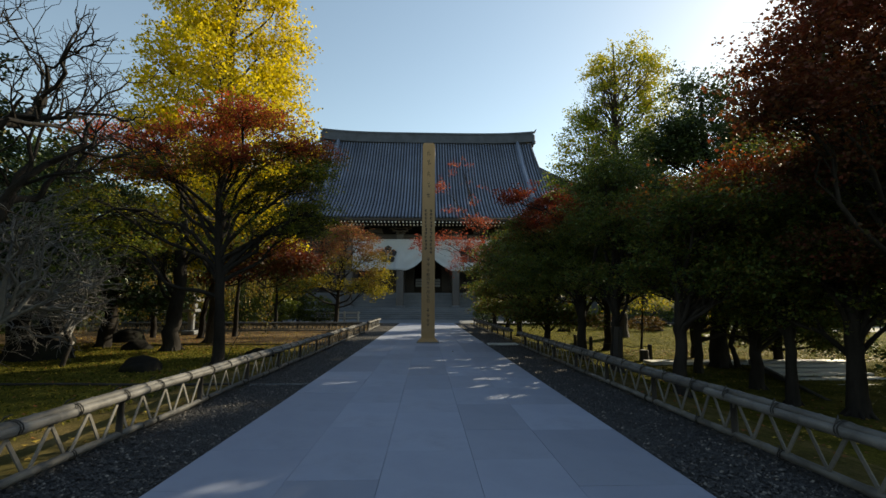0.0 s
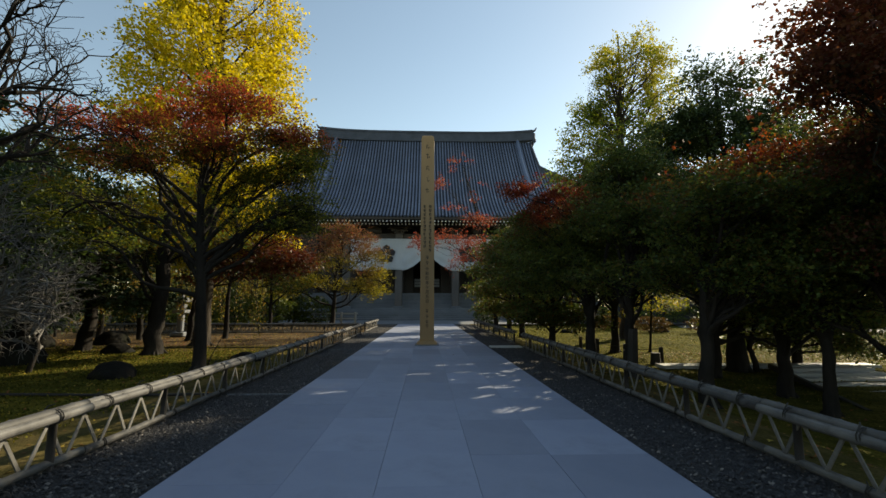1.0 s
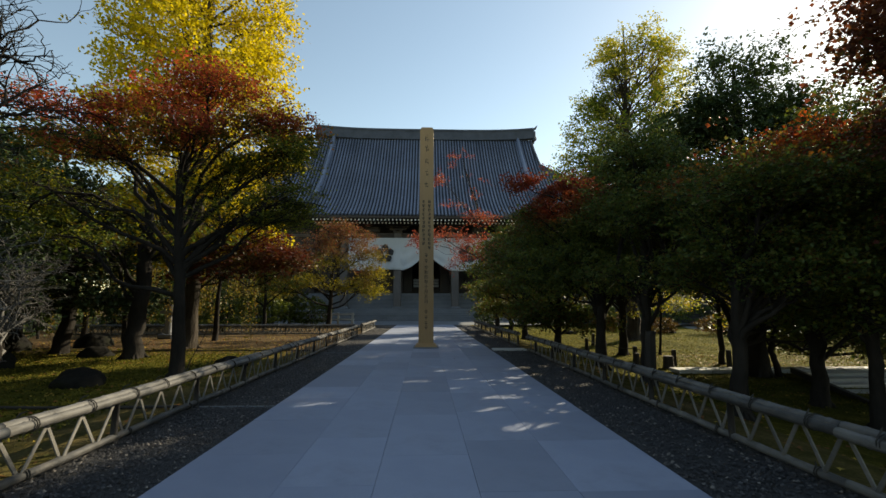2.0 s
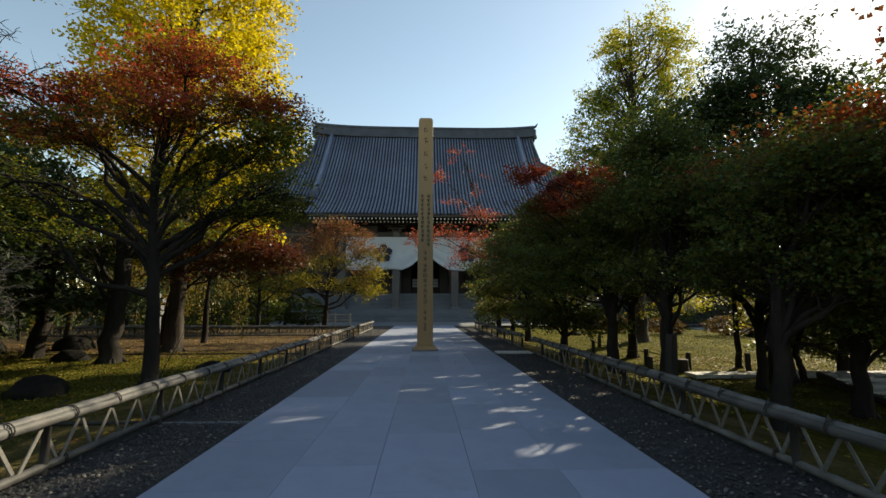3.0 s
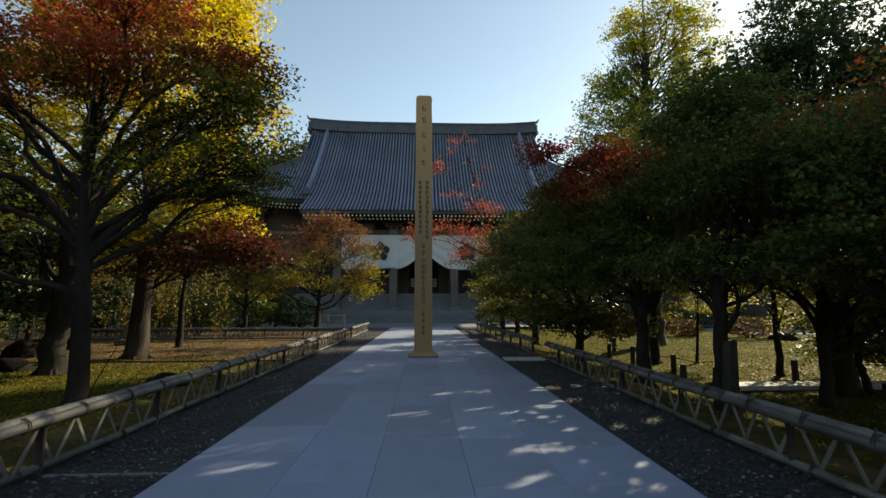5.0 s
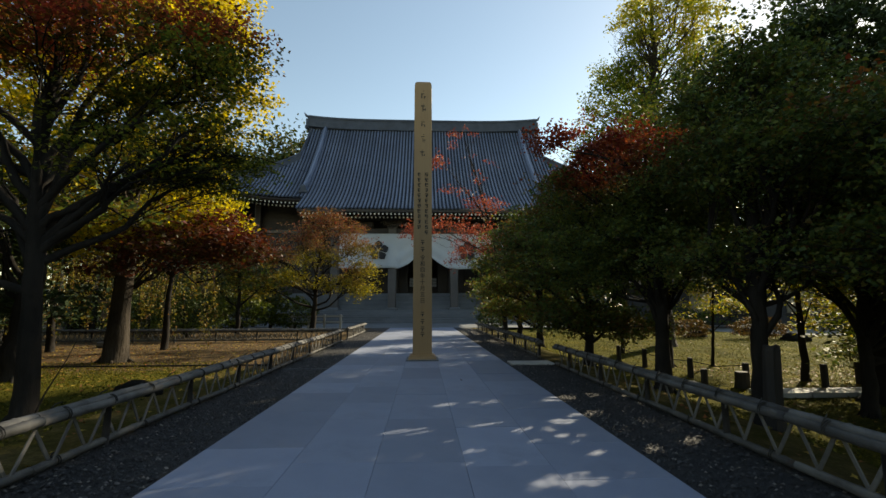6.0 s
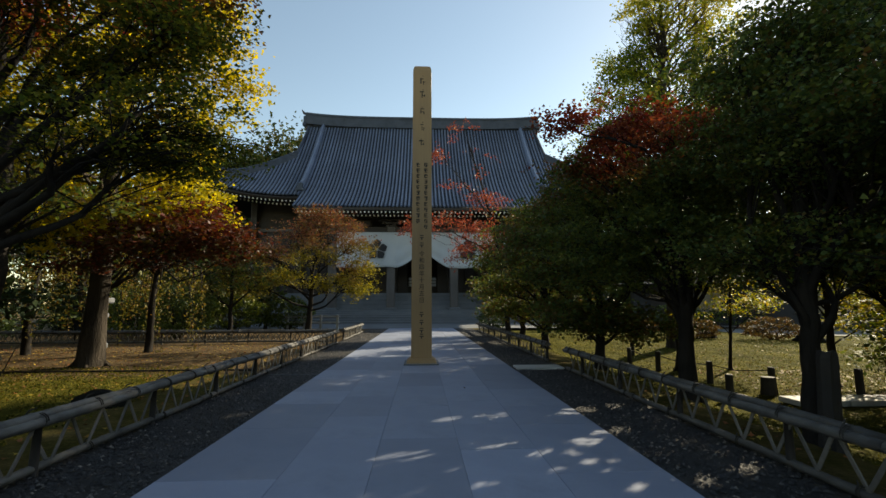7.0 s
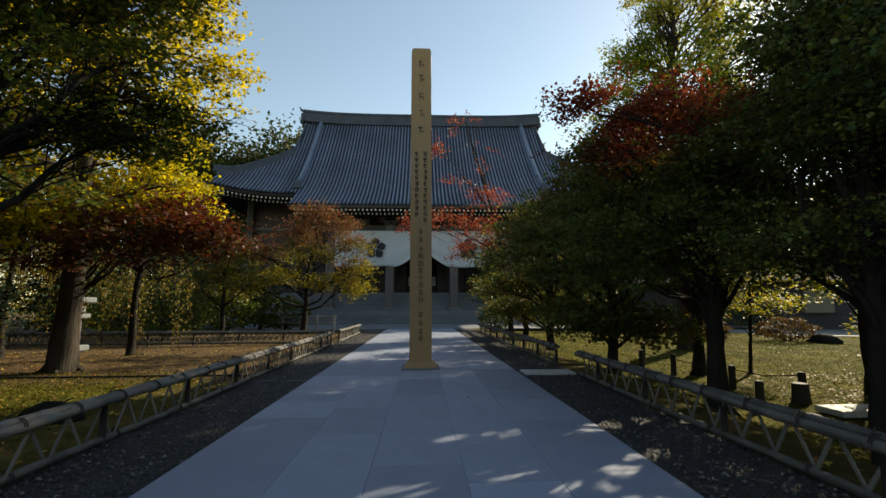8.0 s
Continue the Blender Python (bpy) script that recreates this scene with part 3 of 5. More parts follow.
part("rear_wall", box_bm(34.0, 0.3, 9.4, (0, 63.4, 2.66)), M_TIMBER, hall)
part("lintel", box_bm(6.2, 0.3, 5.2, (0, 50.1, 6.8)), M_TIMBER, hall)
for s in (-1, 1):
    scr = part("paper_screen", box_bm(1.0, 0.06, 1.05, (s * 0.95, 51.5, 3.4)), M_CLOTH, hall, "white paper screen with lattice")
    for k in range(4):
        part("lattice_bar", box_bm(1.06, 0.03, 0.05, (s * 0.95, 51.44, 3.42 + 0.32 * k)), M_TIMBER, scr)
    part("screen_base", box_bm(1.1, 0.1, 0.8, (s * 0.95, 51.5, 2.66)), M_TIMBER, scr)
    part("door_leaf", box_bm(1.0, 0.1, 4.0, (s * 2.05, 50.0, 2.68), 0.02), M_TIMBER, hall)
part("inner_floor", box_bm(33, 13, 0.05, (0, 56.5, 2.665)), M_TIMBER, hall)


def curtain():
    """A white crested curtain hung across the porch, drawn up in the middle."""
    n, rowsn = 161, 15
    X = np.linspace(-7.8, 7.8, n)
    V = []
    for j in range(rowsn):
        for x in X:
            a = min(1.0, abs(x) / 2.5)
            low = 4.86 + 1.75 * (1 - a) ** 1.55 + 0.06 * math.sin(x * 1.3)
            f = j / (rowsn - 1)
            z = 8.12 + (low - 8.12) * f
            fold = 0.05 * math.sin(x * 5.1 + 2 * f) * f + (0.09 * math.sin(z * 5 + abs(x) * 3) * f if a < 1 else 0)
            V.append((x, 44.55 + fold, z))
    F = [(j * n + i, j * n + i + 1, (j + 1) * n + i + 1, (j + 1) * n + i) for j in range(rowsn - 1) for i in range(n - 1)]
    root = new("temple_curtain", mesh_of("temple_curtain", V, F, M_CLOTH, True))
    tagged(root, "white ceremonial curtain with black flower crests under the porch", "curtain")
    root.matrix_basis = HALL_AT
    md = root.modifiers.new("thick", "SOLIDIFY")
    md.thickness = 0.012
    for s in (-1, 1):
        for k in range(5):
            a = math.pi / 2 + k * 2 * math.pi / 5
            b = bmesh.new()
            prof = [(0.1, -0.03), (0.56, -0.37), (0.74, -0.33), (0.97, 0.0), (0.74, 0.33), (0.56, 0.37), (0.1, 0.03)]
            lo = [b.verts.new((s * 4.15 + r * math.cos(a) - w * math.sin(a), 44.42, 6.5 + r * math.sin(a) + w * math.cos(a))) for r, w in prof]
            fc = b.faces.new(lo)
            ex = bmesh.ops.extrude_face_region(b, geom=[fc])
            bmesh.ops.translate(b, vec=(0, -0.012, 0), verts=[v for v in ex["geom"] if isinstance(v, bmesh.types.BMVert)])
            bmesh.ops.recalc_face_normals(b, faces=b.faces)
            part("crest_petal", b, M_CREST, root, "black crest petal")


curtain()


# ---------------------------------------------------------------- memorial pillar
def pillar():
    root = thing("memorial_pillar", (0.03, 16.09, 0), "tall square wooden memorial pillar inscribed in black ink", "pillar")
    b = bmesh.new()
    V = []
    for z, h in ((0.13, 0.252), (4.0, 0.246), (7.48, 0.240), (7.57, 0.236), (7.64, 0.222), (7.69, 0.195), (7.72, 0.15), (7.735, 0.08)):
        V.append([b.verts.new((sx * h, sy * h, z)) for sx, sy in ((-1, -1), (1, -1), (1, 1), (-1, 1))])
    for a, c in zip(V, V[1:]):
        for k in range(4):
            b.faces.new((a[k], a[(k + 1) % 4], c[(k + 1) % 4], c[k]))
    b.faces.new(V[-1])
    b.faces.new(V[0][::-1])
    ed = [e for e in b.edges if abs(e.verts[0].co.z - e.verts[1].co.z) > 0.3]
    bmesh.ops.bevel(b, geom=ed, offset=0.012, segments=2, affect="EDGES", profile=0.5)
    shaft = part("shaft", b, M_PILLAR, root)
    sk = bmesh.new()
    P = [[sk.verts.new((sx * h, sy * h, z)) for sx, sy in ((-1, -1), (1, -1), (1, 1), (-1, 1))] for h, z in ((0.37, 0.03), (0.36, 0.07), (0.285, 0.14), (0.25, 0.15))]
    for a, c in zip(P, P[1:]):
        for k in range(4):
            sk.faces.new((a[k], a[(k + 1) % 4], c[(k + 1) % 4], c[k]))
    sk.faces.new(P[-1])
    sk.faces.new(P[0][::-1])
    part("skirt", sk, M_PILLAR, root, "sloped wooden skirt")
    part("base_plate", box_bm(0.84, 0.84, 0.035, (0, 0, 0.0), 0.008), M_STONE, root, "grey stone base plate")

    def ink(x, z, w, h, y=-0.256):
        s = part("ink_stroke", box_bm(w, 0.006, h, (x, y, z - h / 2)), M_INK, shaft)
        return s
    rs = random.Random(4)
    # brushed seed letters at the top, unreadable: plain strokes
    for z in (7.26, 6.88, 6.42, 5.98, 5.56):
        for dx, dz, w, h in ((0.0, 0.07, 0.11, 0.024), (-0.02, 0.0, 0.026, 0.15), (0.035, -0.02, 0.07, 0.022), (0.045, -0.04, 0.022, 0.09), (0.0, 0.125, 0.022, 0.02)):
            ink(dx + rs.uniform(-0.02, 0.02), z + dz + rs.uniform(-0.02, 0.02), w * rs.uniform(0.6, 1.1), h * rs.uniform(0.6, 1.1), -0.246)
    # two columns of small unreadable characters
    for cx, n in ((-0.1, 11), (0.1, 12)):
        for k in range(n):
            z = 4.98 - k * 0.146
            j = rs.uniform(0.7, 1.15)
            ink(cx + rs.uniform(-0.01, 0.01), z + 0.04, 0.08 * j, 0.018, -0.25)
            ink(cx, z + rs.uniform(-0.005, 0.012), 0.095 * rs.uniform(0.6, 1.1), 0.018, -0.25)
            ink(cx + rs.uniform(-0.03, 0.03), z - 0.02, 0.022, 0.07 * j, -0.25)
            ink(cx + rs.choice((-0.03, 0.028)), z + 0.01, 0.02, 0.085 * rs.uniform(0.6, 1.0), -0.25)
            ink(cx + rs.uniform(-0.015, 0.015), z - 0.045, 0.07 * rs.uniform(0.5, 1.1), 0.017, -0.25)
    for z in (3.10, 2.91, 1.19, 1.0, 0.81, 0.67):
        ink(0, z + 0.05, 0.085, 0.02, -0.252)
        ink(0, z, 0.10, 0.02, -0.252)
        ink(0, z - 0.03, 0.026, 0.06, -0.252)
    # the date, readable
    for k, ch in enumerate("令和四年十月五日"):
        cu = bpy.data.curves.new("glyph", "FONT")
        cu.body, cu.size, cu.extrude = ch, 0.145, 0.003
        cu.align_x, cu.align_y = "CENTER", "CENTER"
        cu.materials.append(M_INK)
        g = new("written_character", cu)
        g.parent = shaft
        g.matrix_basis = pose(0.0, -0.256, 2.68 - k * 0.164, 90, 0, 0)


pillar()


# ---------------------------------------------------------------- bamboo fences
def culm_mesh(name, length, r, material, seed):
    """A bamboo culm along y with a ridge at each joint."""
    rng = np.random.default_rng(seed)
    ys, rr = [0.0], [r * 0.96]
    y = rng.uniform(0.1, 0.3)
    while y < length - 0.06:
        for d, k in ((-0.03, 0.98), (-0.008, 1.09), (0.008, 1.09), (0.03, 0.97)):
            ys.append(y + d)
            rr.append(r * k)
        y += rng.uniform(0.27, 0.36)
    ys.append(length)
    rr.append(r * 0.96)
    P = np.stack([np.zeros(len(ys)), np.array(ys), np.zeros(len(ys))], 1)
    P[:, 2] += 0.006 * np.sin(P[:, 1] * 1.7 + seed)
    P[:, 0] += 0.006 * np.sin(P[:, 1] * 1.2 + seed * 2)
    V, F = tube(P, rr, 10)
    return mesh_of(name, V, F, material, True)


PITCH = 0.41
CULMS = [culm_mesh("top_rail", 3.69, 0.043, M_BAMBOO, k) for k in range(4)]
CULMS_LOW = [culm_mesh("bottom_rail", 3.69, 0.037, M_BAMBOO, k + 9) for k in range(3)]
_V, _F = tube([(0, 0, -0.02), (0, 0.0, 0.44)], (0.036, 0.032), 9)
ME_POST = mesh_of("post", _V, _F, M_POST, True)
L_SL = math.hypot(PITCH / 2, 0.36)
_b = box_bm(0.014, 0.036, L_SL, (0, 0, 0), 0.004)
ME_SLAT = bpy.data.meshes.new("slat")
_b.to_mesh(ME_SLAT)
_b.free()
ME_SLAT.materials.append(M_SLAT)


def ring(name, rx, rz, thick):
    n = 14
    P = [(rx * math.cos(a), 0.0, rz * math.sin(a)) for a in np.linspace(0, 2 * math.pi, n)]
    bag = Bag()
    for off in (-0.012, 0.012):
        V, F = tube([(x, off, z) for x, _, z in P], [thick] * n, 5, False)
        bag.add(V, F)
    bag.add(*tube([(-rx, 0, rz * 0.6), (-rx * 0.6, 0.0, rz + 0.02), (-rx * 0.2, 0.03, rz + 0.035)], (thick, thick * 1.4, thick * 0.7), 5))
    return bag.mesh(name, M_ROPE)


ME_BIND = ring("binding", 0.089, 0.064, 0.0055)
ME_BIND_LOW = ring("binding", 0.045, 0.042, 0.005)


def fence(x, y, length, rz, label, seed, cross=False):
    """A low lattice fence along local y: three culms on top, one below, a zigzag of split slats, dark posts, black rope."""
    rng = random.Random(seed)
    root = thing("bamboo_fence", (x, y, 0), label, "fence", "bamboo fences by the path", rz=rz)
    k, at = 0, 0.0
    while at < length - 0.05:
        L = min(3.69, length - at)
        s = L / 3.69
        for j, (dx, dz) in enumerate(((-0.042, 0.434), (0.042, 0.438), (0.0, 0.470))):
            o = ob_mesh("top_rail", CULMS[(k + j) % 4], root, pose(dx, at, dz) @ Matrix.Diagonal((1, s, 1, 1)))
        ob_mesh("bottom_rail", CULMS_LOW[k % 3], root, pose(0, at, 0.058) @ Matrix.Diagonal((1, s, 1, 1)))
        at += L
        k += 1
    n = int(length / PITCH)
    ang = math.degrees(math.atan2(PITCH / 2, 0.36))
    for i in range(n):
        y0 = i * PITCH + PITCH / 2
        for sg in (-1, 1):
            ob_mesh("slat", ME_SLAT, root, pose(0.012 * sg, y0, 0.06, -sg * ang + rng.uniform(-2.0, 2.0), 0, 0))
            if cross:
                ob_mesh("slat", ME_SLAT, root, pose(0.03 * sg, y0 + sg * PITCH / 2, 0.06, sg * ang, 0, 0))
    for i in range(int(length / 1.64) + 1):
        ob_mesh("post", ME_POST, root, pose(0.0, min(length - 0.05, i * 1.64 + 0.05), -0.05, rng.uniform(-1, 1), rng.uniform(-1, 1), 0))
    for i in range(int(length / 0.615)):
        ob_mesh("binding", ME_BIND, root, pose(0, 0.25 + i * 0.615 + rng.uniform(-0.03, 0.03), 0.447, 0, 0, rng.uniform(-8, 8)))
        if i % 2 == 0:
            ob_mesh("binding", ME_BIND_LOW, root, pose(0, 0.25 + i * 0.615, 0.058))
    return root


fence(-FENCE, 0.6, 21.6, 0, "low weathered bamboo lattice fence lining the gravel", 1)
fence(-FENCE, 23.5, 6.0, 0, "low weathered bamboo lattice fence near the forecourt", 2)
fence(FENCE, 0.4, 14.15, 0, "low grey bamboo lattice fence under the maples", 3)
fence(FENCE, 16.0, 14.2, 0, "low grey bamboo lattice fence beyond the crossing slab", 4)
fence(-FENCE - 0.25, 22.9, 14.0, 90, "low bamboo fence with crossed slats beside the lawn", 5, True)
# ---------------------------------------------------------------- leaves
RED = [(0.11, 0.02, 0.016), (0.22, 0.036, 0.022), (0.32, 0.065, 0.028), (0.14, 0.055, 0.02)]
GREEN = [(0.042, 0.064, 0.016), (0.075, 0.115, 0.022), (0.14, 0.17, 0.028), (0.23, 0.23, 0.03)]
OLIVE = [(0.08, 0.09, 0.018), (0.18, 0.17, 0.025), (0.36, 0.29, 0.03), (0.13, 0.13, 0.025)]
YELLOW = [(0.42, 0.34, 0.02), (0.58, 0.46, 0.025), (0.66, 0.52, 0.04), (0.36, 0.34, 0.03)]
L_MAPLE = leaf_mat("maple_leaf_green_to_red", [OLIVE[0], GREEN[0], GREEN[1], (0.17, 0.17, 0.028), GREEN[2], (0.30, 0.27, 0.035)], [(0.22, 0.034, 0.03), (0.36, 0.052, 0.042), (0.44, 0.09, 0.05), (0.12, 0.07, 0.022), (0.30, 0.12, 0.03)], 3.9, 5.8, 0.6, 0.7)
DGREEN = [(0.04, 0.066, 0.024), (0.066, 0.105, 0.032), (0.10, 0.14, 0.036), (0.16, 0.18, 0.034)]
L_MAPLE_DARK = leaf_mat("maple_leaf_dark_green_to_red", DGREEN + [(0.10, 0.065, 0.022), (0.15, 0.10, 0.025)], RED[:2] + [(0.14, 0.04, 0.02), (0.10, 0.06, 0.02)], 4.0, 7.4, 0.5, 0.5)
L_MAPLE_TOP = leaf_mat("maple_leaf_dark_green_to_orange", DGREEN + OLIVE[:1], [(0.24, 0.03, 0.022), (0.17, 0.025, 0.02), (0.28, 0.07, 0.025), (0.10, 0.03, 0.015)], 3.6, 4.8, 0.5, 0.5)
L_MAPLE_FIRE = leaf_mat("maple_leaf_dark_green_to_flame", DGREEN + [(0.10, 0.04, 0.018)], [(0.42, 0.085, 0.02), (0.30, 0.035, 0.02), (0.40, 0.14, 0.025), (0.20, 0.03, 0.02), (0.10, 0.06, 0.02)], 3.3, 4.4, 0.55, 0.6)
L_MAPLE_MAROON = leaf_mat("maple_leaf_maroon", [(0.05, 0.05, 0.018), (0.09, 0.035, 0.02), (0.13, 0.032, 0.022), (0.055, 0.065, 0.02)], [(0.20, 0.045, 0.028), (0.11, 0.03, 0.02), (0.16, 0.06, 0.025)], 3.6, 6.5, 0.5, 0.7)
L_MAPLE_RED = leaf_mat("maple_leaf_red", [(0.06, 0.04, 0.012), (0.05, 0.05, 0.012)] + RED[:2], [(0.07, 0.016, 0.012), (0.13, 0.025, 0.016), (0.08, 0.04, 0.014)], 1.0, 4.0, 0.35, 0.6)
L_MAPLE_ORANGE = leaf_mat("maple_leaf_orange", OLIVE + YELLOW[:1] + [(0.30, 0.28, 0.04)], [(0.18, 0.08, 0.05), (0.22, 0.095, 0.055), (0.20, 0.05, 0.042), (0.16, 0.12, 0.05), (0.24, 0.14, 0.05)], 2.2, 5.6, 0.42, 0.35)
L_SPARSE_RED = leaf_mat("cherry_leaf_red", [(0.24, 0.045, 0.042), (0.33, 0.07, 0.055), (0.22, 0.06, 0.045), (0.30, 0.10, 0.055)], None, glow=0.5)
L_GINKGO = leaf_mat("ginkgo_leaf_yellow", [(0.22, 0.26, 0.02)] + YELLOW, YELLOW, 2.0, 9.0, 0.6, 0.3)
L_YGREEN = leaf_mat("ginkgo_leaf_yellow_green", [(0.07, 0.12, 0.02), (0.13, 0.19, 0.025), (0.24, 0.25, 0.03)], [(0.34, 0.32, 0.04), (0.46, 0.40, 0.05), (0.22, 0.26, 0.035)], 8, 17, 0.58, 0.22)
L_LIME = leaf_mat("lime_leaf", [(0.13, 0.17, 0.02), (0.25, 0.28, 0.03), (0.40, 0.36, 0.04), (0.42, 0.28, 0.03)], None, glow=0.55)
# darker, duller maple leaf for the shaded trees; their shade is partly in the colour
L_MAPLE_SHADE = leaf_mat("maple_leaf_shade_toned", DGREEN + [(0.10, 0.06, 0.02)], [(0.10, 0.025, 0.018), (0.16, 0.035, 0.022), GREEN[0], (0.12, 0.05, 0.02)], 5.2, 9.0, 0.42, 0.45)
L_EVER = leaf_mat("evergreen_leaf", [(0.02, 0.038, 0.014), (0.038, 0.062, 0.02), (0.065, 0.095, 0.028)], None, glow=0.3)
L_PINE = leaf_mat("pine_needle_tuft", [(0.012, 0.028, 0.012), (0.025, 0.05, 0.018), (0.04, 0.065, 0.02)], None, glow=0.12)
L_WEEP = leaf_mat("hanging_leaf_amber", [(0.11, 0.12, 0.026), (0.22, 0.18, 0.034), (0.22, 0.11, 0.03), (0.09, 0.105, 0.022), (0.30, 0.25, 0.06)], None, glow=0.45)
L_SHRUB = leaf_mat("shrub_leaf", [(0.035, 0.06, 0.012), (0.075, 0.105, 0.016), (0.13, 0.15, 0.02)], [(0.20, 0.13, 0.03), (0.26, 0.17, 0.04), (0.14, 0.14, 0.03)], 1.6, 2.8, 0.35, 0.5)
L_RUST = leaf_mat("rust_leaf", [(0.10, 0.06, 0.022), (0.15, 0.085, 0.028), (0.08, 0.07, 0.022), (0.13, 0.05, 0.022)], None, glow=0.3, spec=0.03)
L_BACK = leaf_mat("far_wood_leaf", [(0.026, 0.042, 0.014), (0.05, 0.075, 0.02), (0.095, 0.115, 0.028), (0.16, 0.11, 0.028)], None, glow=0.25)


def pad_ring(rng, z, radius, count, size, flat, clumps, cx=0.0, cy=0.0, start=0.0):
    out = []
    for k in range(count):
        a = start + 6.283 * k / count + rng.uniform(-0.3, 0.3)
        r = radius * rng.uniform(0.75, 1.1)
        out.append((cx + r * math.cos(a), cy + r * math.sin(a), z + rng.uniform(-0.3, 0.3), size * rng.uniform(0.8, 1.2), size * rng.uniform(0.8, 1.2), size * flat, clumps))
    return out


rgap = random.Random(9)
for x, y, n, w in ((0.28, 8.92, 2, 0.25), (0.91, 9.16, 2, 0.25), (-0.2, 8.4, 2, 0.2), (1.4, 9.55, 2, 0.2), (0.92, 7.67, 2, 0.2), (1.21, 6.96, 2, 0.2), (1.39, 6.75, 2, 0.2), (1.3, 6.07, 3, 0.25), (-1.54, 7.35, 1, 0.1),
                   (1.62, 9.92, 2, 0.2), (1.08, 9.58, 2, 0.2), (0.57, 9.42, 2, 0.2), (1.7, 9.54, 1, 0.1), (0.68, 10.63, 2, 0.25), (-1.6, 11.85, 1, 0.1), (2.12, 9.88, 1, 0.1), (-0.15, 9.19, 1, 0.1), (-1.7, 2.7, 1, 0.2),
                   (-2.1, 30.3, 3, 0.6), (-2.1, 23.4, 3, 0.6), (1.66, 23.76, 4, 0.7), (1.66, 19.8, 4, 0.6), (-2.4, 21.7, 2, 0.4), (-0.7, 17.8, 3, 0.6), (2.6, 11.0, 3, 0.4), (2.7, 8.6, 2, 0.3), (-2.5, 11.0, 2, 0.4)):
    for k in range(2 * n + 1):                          # strung out along a bough's edge
        f = rgap.uniform(-1, 1)
        GAPS.append((x + 1.7 * w * f, y + 0.3 * w * f + rgap.uniform(-0.06, 0.06), 0.0, rgap.uniform(0.05, 0.13)))
for k in range(34):
    GAPS.append((rgap.uniform(0.4, 2.0), rgap.uniform(6.6, 9.9), 0.0, rgap.uniform(0.03, 0.07)))
for k in range(16):                                    # light on the low boughs of the big maple
    GAPS.append((rgap.uniform(-8.2, -5.2), rgap.uniform(9.4, 10.8), rgap.uniform(2.6, 3.8), rgap.uniform(0.18, 0.34)))
for k in range(26):                                    # light through the big maple's outer boughs
    GAPS.append((rgap.uniform(-6.2, -2.7), rgap.uniform(9.4, 11.2), rgap.uniform(2.6, 5.2), rgap.uniform(0.14, 0.3)))
for k in range(22):                                    # light on the low boughs of the golden ginkgo
    GAPS.append((rgap.uniform(-9.6, -5.6), rgap.uniform(13.8, 15.6), rgap.uniform(3.0, 7.5), rgap.uniform(0.25, 0.45)))
for k in range(12):
    GAPS.append((-3.17, 3.3 + 0.40 * k + rgap.uniform(-0.1, 0.1), 0.4, rgap.uniform(0.12, 0.24)))
for k in range(16):                                    # the sunny strip of lawn
    GAPS.append((-6.6 - 0.36 * k, 13.2 + rgap.uniform(-0.8, 1.2), 0.0, rgap.uniform(0.25, 0.5)))
    GAPS.append((-4.0 - 0.42 * k, rgap.uniform(11.9, 15.6), 0.0, rgap.uniform(0.3, 0.6)))


# ---------------------------------------------------------------- trees on the lawn side
tree("maple_tree", "spreading maple turning from green to deep red", (-4.95, 10.0),
     [(0, 0, 0, 0.13), (-0.02, 0, 1.2, 0.11), (-0.1, 0, 2.2, 0.105), (-0.25, 0.1, 3.4, 0.08), (-0.2, 0.1, 4.6, 0.05)],
     [(0.5, -0.3, 6.0, 0.9, 1.0, 0.32, 44), (-0.6, 0.2, 5.9, 0.8, 1.0, 0.29, 34), (-1.9, 0.0, 5.45, 1.0, 1.0, 0.29, 44), (1.55, 0.2, 5.35, 0.85, 1.0, 0.29, 40),
      (1.95, -0.1, 4.55, 0.6, 0.9, 0.25, 34), (0.3, -0.5, 4.85, 1.2, 1.1, 0.29, 44), (-1.4, -0.5, 4.5, 1.2, 1.0, 0.29, 42), (1.75, 0.3, 3.7, 0.95, 1.0, 0.25, 42),
      (0.4, 0.5, 3.95, 1.0, 1.0, 0.25, 34), (-2.2, 0.1, 3.7, 1.0, 1.0, 0.29, 38), (1.2, -0.3, 3.25, 0.9, 1.0, 0.22, 30), (-0.9, 0.4, 3.1, 0.9, 0.9, 0.2, 18), (-2.8, 0.4, 4.9, 0.8, 0.8, 0.22, 26), (-3.2, 0.0, 4.0, 0.8, 0.8, 0.22, 24), (-3.0, -0.3, 5.6, 0.6, 0.7, 0.25, 18), (1.7, 0.7, 3.35, 0.65, 0.8, 0.22, 30), (1.9, 0.9, 3.8, 0.6, 0.8, 0.22, 34), (-2.8, 0.2, 2.9, 0.8, 0.9, 0.2, 20), (-3.4, 0.2, 3.4, 0.7, 0.8, 0.22, 22), (2.0, 0.3, 4.15, 0.6, 0.7, 0.3, 30), (1.2, 0.5, 3.4, 0.8, 0.8, 0.3, 30), (2.1, 0.1, 5.1, 0.5, 0.6, 0.3, 24), (1.0, 0.3, 4.4, 0.8, 0.8, 0.35, 30), (-0.4, 0.3, 4.9, 0.9, 0.9, 0.35, 30)],
     True, "fan", 0.052, L_MAPLE, M_BARK, 11, per=152, spread=(0.25, 0.065), limb_r=0.07, fork=0.6)
